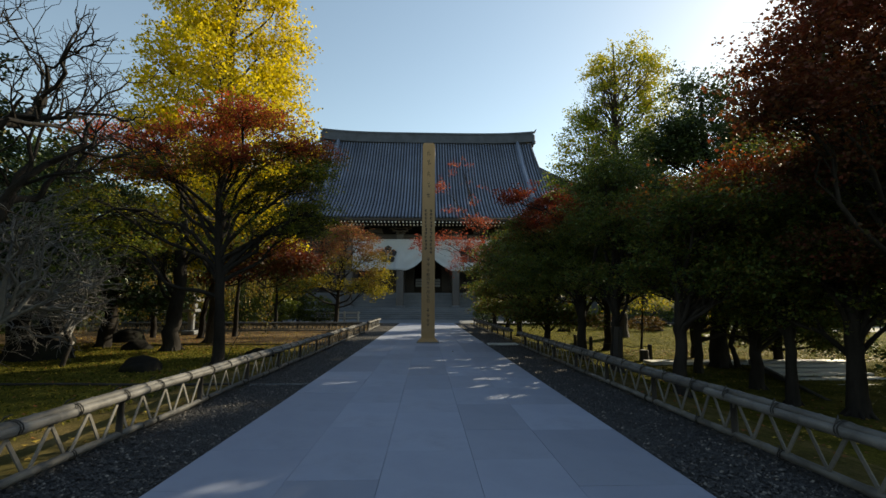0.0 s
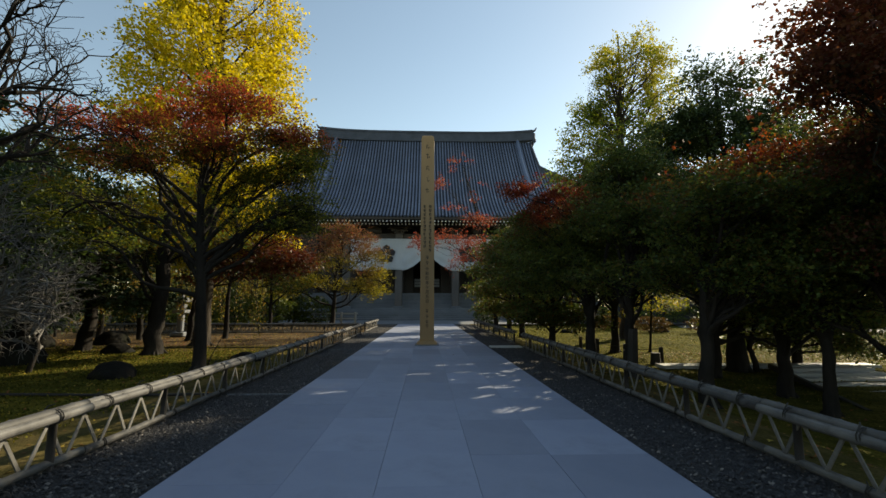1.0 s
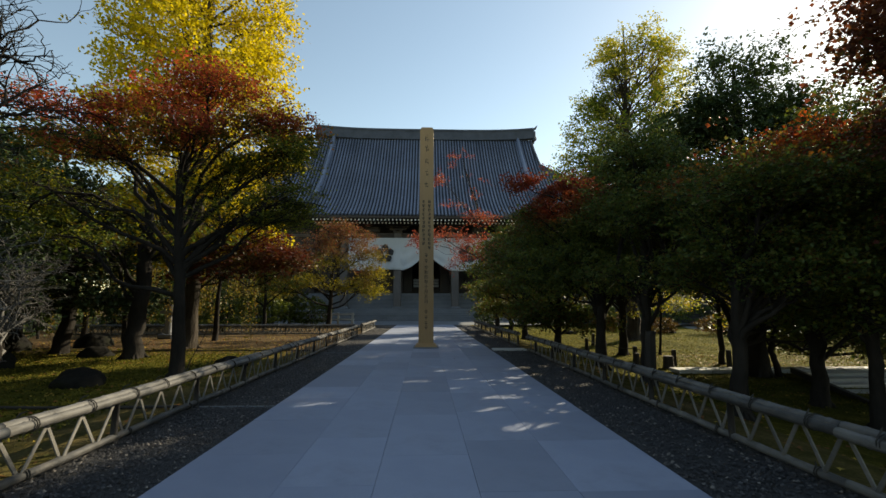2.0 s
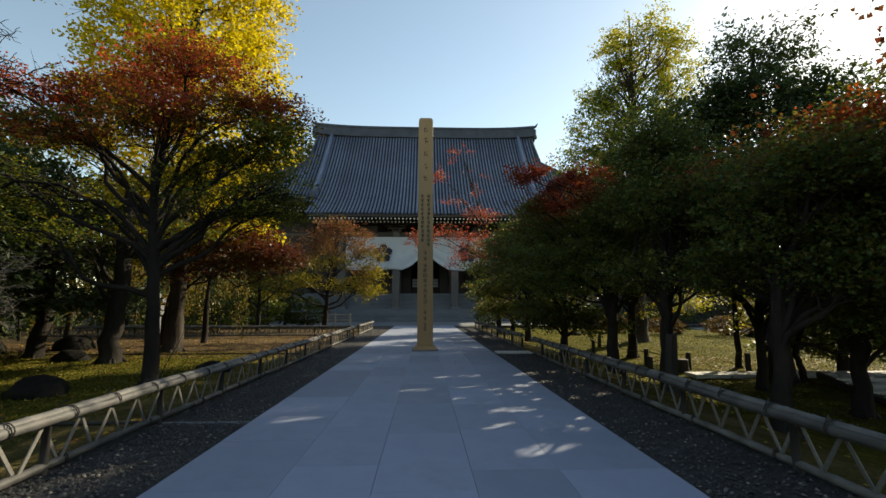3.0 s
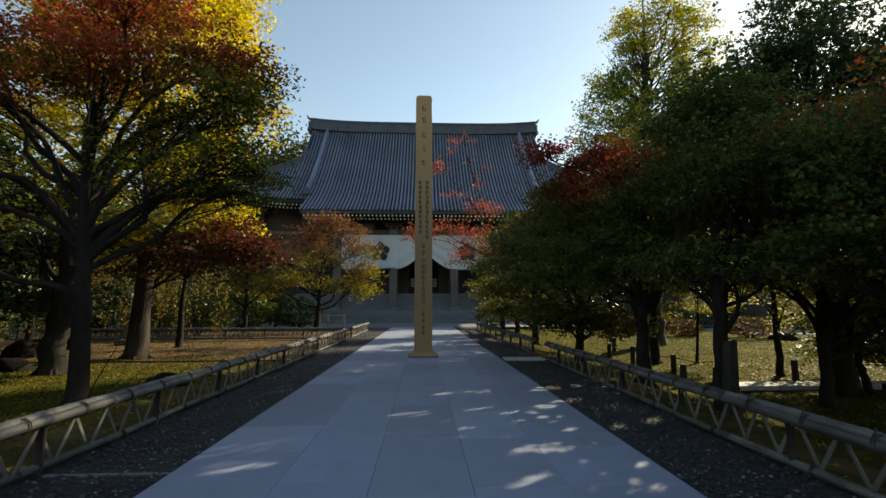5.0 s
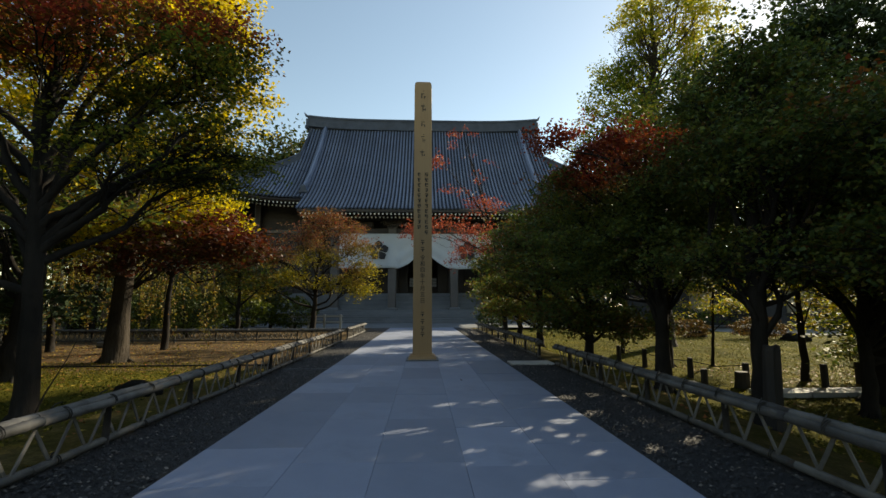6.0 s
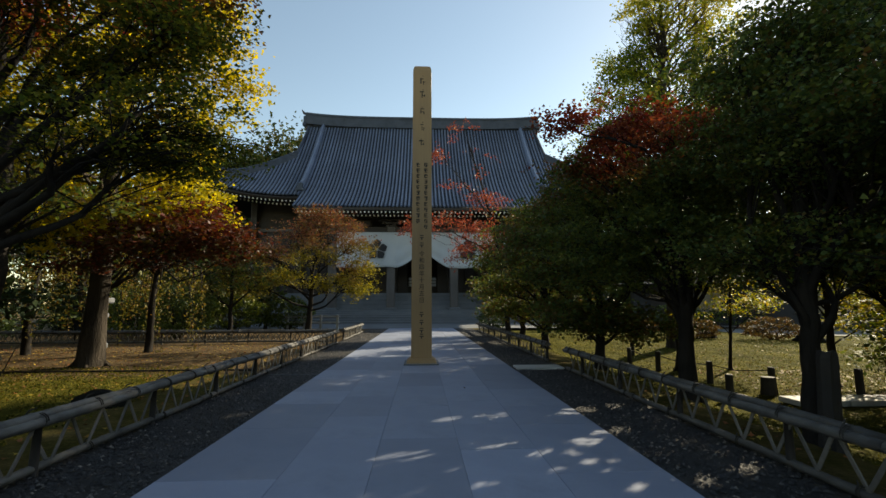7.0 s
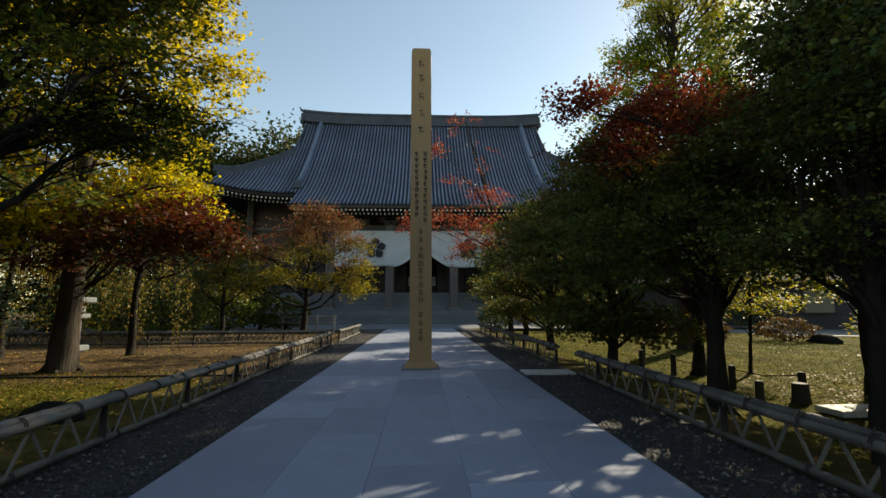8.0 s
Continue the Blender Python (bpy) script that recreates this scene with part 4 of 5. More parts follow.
tree("maple_tree", "low maple with dark red leaves under the ginkgo", (-9.5, 18.4),
     [(0, 0, 0, 0.12), (0.1, -0.1, 1.0, 0.10), (0.5, -0.5, 2.0, 0.08), (1.2, -1.2, 3.0, 0.05)],
     [(4.8, -3.4, 3.0, 1.1, 1.0, 0.35, 42), (3.9, -3.7, 2.7, 1.1, 1.0, 0.4, 36), (2.9, -3.2, 3.0, 1.1, 1.0, 0.4, 34), (4.9, -2.9, 2.7, 0.7, 0.9, 0.35, 24), (3.8, -2.8, 3.6, 1.2, 1.0, 0.35, 34), (2.0, -3.2, 2.4, 0.8, 0.8, 0.3, 22)],
     True, "fan", 0.10, L_MAPLE_RED, M_BARK, 12, per=64, spread=(0.28, 0.07), limb_r=0.05)
rg = np.random.default_rng(5)
gp = []
for z, rad, cnt, sz in ((3.6, 1.3, 6, 0.85), (5.0, 1.9, 8, 0.95), (6.6, 2.5, 9, 1.05), (8.2, 2.9, 9, 1.1), (9.8, 2.8, 9, 1.15), (11.4, 2.5, 8, 1.1), (13.0, 2.1, 7, 1.05), (14.6, 1.7, 6, 1.0), (16.2, 1.3, 5, 0.95), (17.8, 0.8, 4, 0.9), (19.2, 0.2, 2, 0.8)):
    gp += pad_ring(rg, z, rad, cnt, sz, 0.75, 28, start=z)
gp += [(0, 0, z, 1.2, 1.2, 0.9, 22) for z in (6, 8, 10, 12, 14, 16)]
gp += [(1.5, -0.6, 4.0, 0.8, 0.8, 0.45, 26), (2.3, -0.4, 4.2, 0.7, 0.7, 0.45, 22), (0.9, -1.1, 3.6, 0.7, 0.7, 0.4, 20), (2.6, 0.2, 3.5, 0.6, 0.7, 0.4, 24), (-1.1, -1.0, 3.8, 0.7, 0.7, 0.4, 24), (1.9, -0.8, 3.2, 0.5, 0.5, 0.3, 14)]     # low hanging boughs
tree("ginkgo_tree", "tall ginkgo with golden yellow leaves", (-7.95, 16.2),
     [(0, 0, 0, 0.27), (0, 0, 1.5, 0.23), (0.05, 0, 4, 0.21), (0, 0, 9, 0.16), (0, 0, 15, 0.08), (0, 0, 19.5, 0.02)],
     gp, True, "fan", 0.105, L_GINKGO, M_BARK_G, 13, per=56, spread=(0.22, 0.16), limb_r=0.06, fork=0.86, tilt=0.9, twig=0.45)
tree("shade_tree", "dark-leaved shade tree with a stout trunk", (-7.8, 13.2),
     [(0, 0, 0, 0.24), (0, 0, 1.2, 0.19), (0.1, 0, 2.6, 0.17), (0.1, 0, 4.5, 0.09)],
     [(-1.4, 0, 3.6, 1.3, 1.2, 0.5, 34), (0.2, 0.4, 4.4, 1.3, 1.2, 0.6, 34), (1.2, 0, 3.4, 1.1, 1.0, 0.45, 28), (-2.2, 0.3, 2.6, 1.0, 1.0, 0.4, 24), (-0.4, -0.4, 2.9, 1.2, 1.0, 0.4, 26)],
     True, "oval", 0.12, L_MAPLE_DARK, M_BARK, 14, per=34, limb_r=0.07)
tree("maple_tree", "rounded maple, rust red above and yellow-green below", (-6.2, 30.0),
     [(0, 0, 0, 0.17), (0.05, 0, 1.2, 0.14), (0.1, 0, 2.4, 0.11), (0.2, 0, 4.0, 0.06)],
     [(1.4, 0, 6.0, 1.5, 1.5, 0.7, 40), (-0.8, 0, 5.4, 1.5, 1.5, 0.7, 40), (2.2, -0.3, 4.9, 1.3, 1.3, 0.6, 36), (-2.2, 0, 4.4, 1.4, 1.4, 0.6, 36), (0.5, -0.8, 4.2, 1.7, 1.4, 0.7, 40),
      (2.7, 0, 3.6, 1.1, 1.2, 0.5, 32), (-1.4, -0.5, 3.1, 1.5, 1.3, 0.6, 34), (1.6, -0.4, 2.8, 1.4, 1.3, 0.5, 34), (2.7, -0.3, 2.4, 0.9, 1.0, 0.4, 24), (-3.4, -0.5, 4.6, 1.3, 1.2, 0.6, 40), (-4.3, -0.5, 3.5, 1.0, 1.0, 0.5, 32), (-3.2, -0.6, 2.5, 1.3, 1.2, 0.5, 34), (0.4, -0.5, 6.4, 1.2, 1.2, 0.5, 30)],
     True, "oval", 0.115, L_MAPLE_ORANGE, M_BARK, 15, per=72, spread=(0.30, 0.15), limb_r=0.07)
tree("maple_tree", "young green maple behind the lawn fence", (-9.6, 28.0),
     [(0, 0, 0, 0.12), (0, 0, 1.5, 0.09), (0, 0, 3.2, 0.05)],
     [(0, 0, 3.4, 1.5, 1.4, 0.7, 34), (1.2, 0, 2.6, 1.2, 1.2, 0.5, 26), (-1.2, 0, 2.5, 1.2, 1.2, 0.5, 26), (0.2, -0.3, 4.3, 1.1, 1.1, 0.5, 22)],
     True, "oval", 0.16, L_MAPLE_DARK, M_BARK, 16, per=32, spread=(0.32, 0.16))


def shrub(name, label, x, y, rx, ry, h, leafm, seed, n=5200, size=0.10):
    """A rounded clipped shrub: stems and a shell of small leaves."""
    rng = np.random.default_rng(seed)
    root = thing(name, (x, y, ground_z(x, y)), label, "shrub")
    for k in range(14):
        a, r = rng.uniform(0, 6.28), rng.uniform(0.2, 0.8)
        V, F = tube(bend((0.1 * math.cos(a), 0.1 * math.sin(a), -0.05), (r * rx * math.cos(a), r * ry * math.sin(a), h * rng.uniform(0.5, 0.85)), rng, 5, 0.06), np.linspace(0.025, 0.006, 5), 5)
        ob_mesh("stem", mesh_of("stem", V, F, M_BARK, True), root)
    u = rng.normal(0, 1, (n, 3))
    u /= np.linalg.norm(u, axis=1)[:, None]
    lump = 1 + 0.14 * np.sin(u[:, 0] * 7 + seed) * np.cos(u[:, 1] * 6) + 0.1 * np.sin(u[:, 2] * 9)
    C = u * (lump * rng.uniform(0.6, 1.05, n) ** 0.4)[:, None] * (rx, ry, h * 0.5) + (0, 0, h * 0.52)
    C[:, 2] = np.maximum(C[:, 2], 0.03)
    ob_mesh("foliage", leaf_mesh("foliage", C, size, "oval", leafm, rng, 0.9), root)
    return root


shrub("shrub", "rounded green shrub tinged brown on top", -11.2, 26.2, 1.6, 1.4, 2.7, L_SHRUB, 21)
shrub("shrub", "rounded green shrub behind the fence", -13.8, 27.5, 1.8, 1.5, 2.3, L_SHRUB, 22)
shrub("shrub", "dense dark shrub before the forecourt", -8.2, 33.0, 1.5, 1.2, 1.9, L_SHRUB, 25, 4200, 0.12)
shrub("shrub", "dense green shrub beyond the lawn fence", -10.9, 31.4, 1.6, 1.3, 2.3, L_SHRUB, 26, 4200, 0.12)
shrub("shrub", "broad dark shrub beyond the lawn fence", -13.6, 30.2, 1.7, 1.4, 2.6, L_EVER, 27, 4200, 0.12)
shrub("shrub", "low brown shrub on the sunny lawn", 13.5, 26.5, 1.2, 0.9, 0.9, L_RUST, 28, 1800, 0.1)
shrub("shrub", "low rust-leaved shrub on the sunny lawn", 16.4, 25.2, 1.3, 0.9, 1.0, L_RUST, 29, 1800, 0.1)
shrub("shrub", "low brown shrub at the lawn's far side", 11.6, 28.4, 1.1, 0.8, 0.9, L_RUST, 30, 1600, 0.1)
shrub("shrub", "small clipped shrub beyond the far fence", 4.3, 31.8, 0.9, 0.9, 1.3, L_EVER, 24, 2600)


def weeping_tree(base, label, seed, h=3.6, reach=1.7, strands=46):
    """A small weeping tree: arched limbs with hanging strings of amber leaves."""
    rng = np.random.default_rng(seed)
    root = thing("weeping_cherry_tree", (base[0], base[1], ground_z(*base)), label, "tree")
    bag, C = Bag(), []
    bag.add(*tube(bend((0, 0, -0.1), (0.1, 0, h * 0.8), rng, 7, 0.03), np.linspace(0.13, 0.06, 7), 8))
    ob_mesh("trunk", bag.mesh("trunk", M_BARK), root)
    bag = Bag()
    for k in range(strands):
        a = rng.uniform(0, 6.28)
        r = reach * rng.uniform(0.35, 1.0)
        top = np.array((r * math.cos(a), r * math.sin(a), h * rng.uniform(0.8, 1.05) - 0.2 * r))
        A = bend((0.08, 0, h * 0.72), top, rng, 5, 0.05, 0.25)
        low = top + (0.15 * math.cos(a), 0.15 * math.sin(a), -rng.uniform(1.0, h * 0.78))
        Bp = bend(top, low, rng, 6, 0.03)
        bag.add(*tube(np.concatenate([A, Bp[1:]]), np.linspace(0.03, 0.003, 10), 4, False))
        s = rng.uniform(0.05, 1, 80)[:, None]
        C.append(top + (low - top) * s + rng.normal(0, 0.08, (80, 3)))
    ob_mesh("limb", bag.mesh("limb", M_BARK), root)
    C = np.concatenate(C)
    C[:, 2] = np.maximum(C[:, 2], 0.15)
    ob_mesh("crown", leaf_mesh("crown", C, 0.075, "oval", L_WEEP, rng, 1.4), root)


weeping_tree((-8.6, 19.6), "weeping cherry with hanging amber leaves", 31, 3.4, 1.5, 28)
weeping_tree((-11.8, 19.0), "weeping cherry with drooping yellow leaves", 32, 3.8, 2.0, 34)
weeping_tree((-14.5, 20.5), "weeping cherry with yellow leaves at the lawn's edge", 33, 4.0, 2.2, 30)

bare_tree("bare_tree", "leafless dark tree with crooked limbs and fine twigs", (-7.3, 5.6), 6.6, 41, M_BARK, (0.22, 0.02), 7, 0.62, 0.2, 0.10, 0.33)
bare_tree("bare_plum_tree", "leafless plum tree with a cloud of pale twigs", (-7.3, 6.6), 3.6, 42, M_BARK_PALE, (0.25, 0.0), 6, 0.7, 0.085, 0.03, 0.34, child=4, stem=M_BARK)
bare_tree("bare_plum_tree", "small leafless plum with pale twigs over the lawn", (-8.4, 9.9), 2.4, 43, M_BARK_PALE, (-0.05, 0.0), 6, 0.8, 0.06, 0.0, 0.38, child=4, stem=M_BARK)
bare_tree("bare_plum_tree", "leafless plum with pale tangled twigs", (-9.6, 8.0), 3.4, 44, M_BARK_PALE, (0.1, 0.0), 6, 0.75, 0.08, 0.02, 0.34, child=4, stem=M_BARK)
for k, (x, y, h) in enumerate(((-13.5, 12.0, 8.6), (-15.5, 15.5, 7.0), (-12.4, 9.0, 6.5), (-10.8, 14.6, 5.2), (-11.6, 6.4, 5.0))):
    r9 = np.random.default_rng(50 + k)
    tree("pine_tree", "dark green garden pine with layered foliage", (x, y),
         [(0, 0, 0, 0.2), (0.2, 0, h * 0.4, 0.15), (-0.1, 0, h * 0.8, 0.08), (0, 0, h, 0.03)],
         pad_ring(r9, h * 0.3, 1.9, 6, 1.2, 0.35, 30) + pad_ring(r9, h * 0.58, 1.6, 5, 1.0, 0.28, 26) + pad_ring(r9, h * 0.8, 1.1, 4, 0.9, 0.3, 24) + [(0, 0, h, 0.9, 0.9, 0.35, 24)],
         True, "oval", 0.15, L_PINE, M_BARK, 51 + k, per=34, spread=(0.24, 0.09), group="garden pines", fork=0.9, tilt=1.0)


# ---------------------------------------------------------------- maples along the sunny side
def row_maple(x, y, h, left, right, seed, label, leafm=None, shape="fan", r=0.13, deep=1.0, lean=0.0, low=1.9, per=84, size=0.08, extra=()):
    """One of the row of maples: forked low, wide tiers of foliage that reach over the gravel."""
    q = np.random.default_rng(seed)
    pads = []
    for z, w in ((low, 0.75), (low + (h - low) * 0.3, 1.0), (low + (h - low) * 0.58, 0.95), (low + (h - low) * 0.82, 0.7), (h, 0.35)):
        L, R = left * w, right * w
        n = 4 if w > 0.6 else 2
        for k in range(n):
            f = (k + 0.5) / n
            px = -L + (L + R) * f + q.uniform(-0.2, 0.2)
            pads.append((px + lean * z / h, q.uniform(-1, 1) * deep, z + q.uniform(-0.25, 0.2) - 0.10 * abs(px), 0.85, 1.0, 0.42, 30))
    pads += list(extra)
    return tree("maple_tree", label, (x, y), [(0, 0, 0, r), (0.03, 0, 0.8, r * 0.8), (0.05, 0.0, 1.5, r * 0.75), (0.1 + lean * 0.4, 0, h * 0.6, r * 0.45), (lean * 0.8, 0, h * 0.85, r * 0.25)],
                pads, True, shape, size, leafm or L_MAPLE_DARK, M_BARK, seed, per=per, spread=(0.25, 0.10), limb_r=0.06, group="maples beside the path", fork=0.48, tilt=0.7)


row_maple(7.0, 5.0, 7.4, 1.0, 2.4, 61, "large maple with small dark maroon leaves", L_MAPLE_MAROON, size=0.054, per=152, r=0.17, deep=0.7, low=2.8,
          extra=[(-2.45, -0.5, 4.45, 0.3, 0.4, 0.3, 26), (-2.15, -0.4, 5.1, 0.4, 0.5, 0.35, 32), (-1.8, -0.5, 4.5, 0.5, 0.6, 0.4, 36), (-1.5, -0.3, 5.7, 0.6, 0.6, 0.45, 36), (-1.4, 0.1, 3.9, 0.6, 0.6, 0.4, 34), (-0.7, -0.2, 5.1, 0.7, 0.7, 0.5, 38), (-0.7, 0.0, 6.4, 0.7, 0.7, 0.5, 34),
                 (0.3, 0.1, 4.4, 0.8, 0.7, 0.5, 36), (0.5, 0.1, 5.8, 0.9, 0.8, 0.5, 34)])
row_maple(7.4, 17.4, 5.8, 1.9, 1.9, 57, "tall dark maple behind the row", r=0.17, low=3.2, shape="oval", size=0.11, per=100)
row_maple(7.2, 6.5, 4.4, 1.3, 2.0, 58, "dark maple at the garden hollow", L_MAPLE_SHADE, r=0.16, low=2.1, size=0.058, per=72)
# added with its trunk out of view, to cast shade and cover the far lawn
row_maple(9.4, 5.4, 6.6, 1.6, 2.2, 59, "added shade-casting maple at the garden hollow", L_MAPLE_SHADE, r=0.16, low=1.3, size=0.09, per=48)
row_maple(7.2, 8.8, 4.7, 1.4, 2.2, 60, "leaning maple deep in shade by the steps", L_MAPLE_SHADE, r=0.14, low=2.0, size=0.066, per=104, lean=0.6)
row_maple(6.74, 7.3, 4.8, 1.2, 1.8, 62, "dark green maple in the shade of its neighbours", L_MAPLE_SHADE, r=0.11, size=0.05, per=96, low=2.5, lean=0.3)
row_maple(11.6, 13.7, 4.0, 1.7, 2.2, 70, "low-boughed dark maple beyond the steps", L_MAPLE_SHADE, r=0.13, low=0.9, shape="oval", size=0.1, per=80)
row_maple(4.69, 7.36, 3.7, 0.3, 2.2, 63, "slender maple with orange-red upper leaves", L_MAPLE_FIRE, r=0.13, low=2.4, size=0.05, per=150,
          extra=[(1.3, 0.0, 4.1, 0.7, 0.7, 0.3, 34), (2.1, 0.3, 4.3, 0.8, 0.8, 0.3, 34), (0.6, 0.2, 3.6, 0.6, 0.7, 0.3, 30)])
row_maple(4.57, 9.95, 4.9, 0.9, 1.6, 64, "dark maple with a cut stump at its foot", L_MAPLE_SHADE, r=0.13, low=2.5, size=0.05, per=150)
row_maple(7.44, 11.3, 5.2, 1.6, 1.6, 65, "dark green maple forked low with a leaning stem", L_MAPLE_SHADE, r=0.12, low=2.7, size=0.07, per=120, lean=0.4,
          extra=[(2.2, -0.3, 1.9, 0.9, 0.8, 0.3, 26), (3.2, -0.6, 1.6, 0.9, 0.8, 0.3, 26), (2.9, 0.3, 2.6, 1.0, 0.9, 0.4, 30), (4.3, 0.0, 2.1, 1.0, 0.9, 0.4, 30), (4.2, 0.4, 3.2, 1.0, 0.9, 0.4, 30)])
row_maple(4.66, 12.6, 4.6, 1.8, 1.5, 66, "wide maple with crimson upper leaves", L_MAPLE_TOP, r=0.16, low=2.5, size=0.06, per=120,
          extra=[(-1.9, 0.0, 5.0, 0.25, 0.4, 0.2, 20), (-1.5, 0.1, 4.75, 0.45, 0.6, 0.22, 28), (-1.85, 0.0, 4.2, 0.3, 0.5, 0.22, 22), (-0.9, 0.0, 5.0, 0.6, 0.6, 0.25, 30), (0.0, 0.1, 4.95, 0.6, 0.6, 0.25, 30)])
row_maple(4.6, 16.3, 4.8, 2.0, 1.4, 67, "dark green maple with red upper leaves", size=0.085, per=80, r=0.14, low=1.5)
row_maple(4.6, 21.5, 5.2, 2.4, 1.8, 68, "green maple behind the far fence", shape="oval", r=0.15, low=1.5, per=64, size=0.11)
row_maple(5.0, 27.0, 5.4, 2.2, 2.0, 69, "green maple near the forecourt", shape="oval", r=0.15, low=1.5, per=56, size=0.115)
tree("cherry_tree", "slender cherry with sparse coral-red leaves", (3.95, 25.0),
     [(0, 0, 0, 0.12), (-0.15, 0, 2.5, 0.09), (-0.6, 0, 5.0, 0.06), (-1.4, 0, 8.0, 0.03), (-1.9, 0, 9.8, 0.012)],
     [(-1.9, 0, 9.6, 0.6, 0.6, 0.5, 10), (-2.9, 0, 8.4, 0.8, 0.7, 0.4, 13), (-1.1, 0, 8.4, 0.8, 0.7, 0.4, 13), (-2.2, 0, 7.4, 1.2, 0.9, 0.5, 15), (-0.9, 0, 6.3, 1.0, 0.9, 0.5, 14), (-3.1, -0.2, 5.3, 1.4, 0.9, 0.5, 24), (-1.6, 0.2, 5.0, 1.3, 0.9, 0.5, 22), (-4.3, 0, 4.9, 0.7, 0.6, 0.3, 9), (-2.0, 0, 3.8, 0.6, 0.6, 0.7, 14), (-0.8, 0, 4.3, 1.1, 0.9, 0.6, 20)],
     True, "oval", 0.09, L_SPARSE_RED, M_BARK, 71, per=64, spread=(0.24, 0.16), limb_r=0.035, fork=0.62, tilt=1.0)
ry = np.random.default_rng(6)
yp = []
for k in range(170):                                    # a loose crown of many small upswept boughs
    z = ry.uniform(4.0, 15.4)
    reach = 3.1 * min(1.0, (z - 2.0) / 4.0) * (1.0 if z < 11 else 1.0 - 0.42 * ((z - 11) / 4.5) ** 1.6)
    a, q = ry.uniform(0, 6.283), reach * ry.uniform(0.15, 1.0) ** 0.6
    yp.append((0.05 * z + q * math.cos(a), q * math.sin(a), z, ry.uniform(0.4, 0.75), ry.uniform(0.4, 0.75), ry.uniform(0.5, 0.95), 10))
yp += [(-2.7, 0, 9.6, 0.8, 0.9, 0.8, 26), (-3.2, 0, 8.4, 0.8, 0.9, 0.7, 26), (-2.3, 0, 10.6, 0.6, 0.8, 0.7, 20), (-2.6, 0, 7.2, 0.9, 1.0, 0.7, 26), (-0.6, 0, 15.4, 0.35, 0.4, 0.6, 12), (2.2, 0, 15.5, 0.35, 0.4, 0.7, 12)]
tree("ginkgo_tree", "tall ginkgo still partly green, yellowing at the top", (10.2, 22.4),
     [(0, 0, 0, 0.36), (0, 0, 1.6, 0.28), (0, 0, 5, 0.22), (0.2, 0, 11, 0.12), (0.3, 0, 16.5, 0.02)],
     yp, True, "fan", 0.10, L_YGREEN, M_BARK_G, 72, per=56, spread=(0.22, 0.2), limb_r=0.06, fork=0.84, tilt=0.9, twig=0.5)
re_ = np.random.default_rng(7)
# the last three, mostly out of view, are added to shade the near east side
for x, y, h, w, sd in ((8.75, 12.3, 8.9, 2.15, 73), (-11.3, 13.0, 6.2, 1.9, 88), (-13.8, 16.4, 6.8, 2.2, 89), (-10.6, 11.2, 4.8, 1.3, 80), (14.6, 12.6, 9.6, 2.6, 78), (13.4, 8.6, 8.6, 2.4, 79), (17.8, 15.4, 9.6, 2.6, 87)):
    tree("evergreen_tree", "dense dark evergreen with glossy leaves", (x, y),
         [(0, 0, 0, 0.26), (0, 0, 2.0, 0.2), (0, 0, h * 0.7, 0.1), (0, 0, h * 0.95, 0.03)],
         pad_ring(re_, h * 0.42, w, 7, 1.15, 0.6, 30) + pad_ring(re_, h * 0.6, w * 0.95, 7, 1.1, 0.6, 30) + pad_ring(re_, h * 0.78, w * 0.7, 6, 1.0, 0.6, 30) + [(0, 0, h * 0.95, 1.1, 1.1, 0.7, 34)],
         True, "oval", 0.09 if sd == 73 else 0.12, L_EVER, M_BARK, sd, per=168 if sd == 73 else 32, spread=(0.26, 0.18) if sd == 73 else (0.3, 0.2), limb_r=0.06, fork=0.75, tilt=0.9, group="evergreens")
tree("young_tree", "thin young tree with yellow-green leaves in the sun", (8.8, 17.4),
     [(0, 0, 0, 0.05), (0.1, 0, 1.2, 0.04), (0.2, 0, 2.4, 0.02)],
     [(0.2, 0, 2.5, 0.9, 0.9, 0.5, 22), (0.9, 0, 1.9, 0.8, 0.8, 0.4, 18), (-0.5, 0, 1.8, 0.7, 0.7, 0.4, 14)],
     True, "oval", 0.075, L_LIME, M_BARK, 75, per=64, limb_r=0.02)
tree("young_tree", "slim tree with sunlit yellow-green leaves by the walk", (9.4, 14.8),
     [(0, 0, 0, 0.09), (0.05, 0, 1.5, 0.07), (0.0, 0, 3.0, 0.04)],
     [(-0.8, 0, 2.6, 0.8, 0.8, 0.45, 26), (0.7, 0, 2.3, 0.9, 0.8, 0.5, 26), (0.1, 0.3, 3.3, 0.9, 0.8, 0.5, 26), (-1.4, 0, 3.3, 0.7, 0.7, 0.4, 20), (0.9, 0, 1.5, 0.7, 0.7, 0.4, 16)],
     True, "oval", 0.08, L_LIME, M_BARK, 77, per=104, limb_r=0.03)
tree("young_tree", "low sprawling tree with yellowing leaves", (9.2, 12.2),
     [(0, 0, 0, 0.08), (-0.2, 0, 0.7, 0.07), (0.1, 0, 1.6, 0.04)],
     [(0.5, 0, 1.7, 1.0, 0.9, 0.35, 22), (-0.6, 0, 1.5, 0.8, 0.8, 0.3, 16), (1.3, 0, 1.2, 0.8, 0.8, 0.3, 14)],
     True, "oval", 0.12, L_SHRUB, M_BARK, 76, per=24, limb_r=0.03)


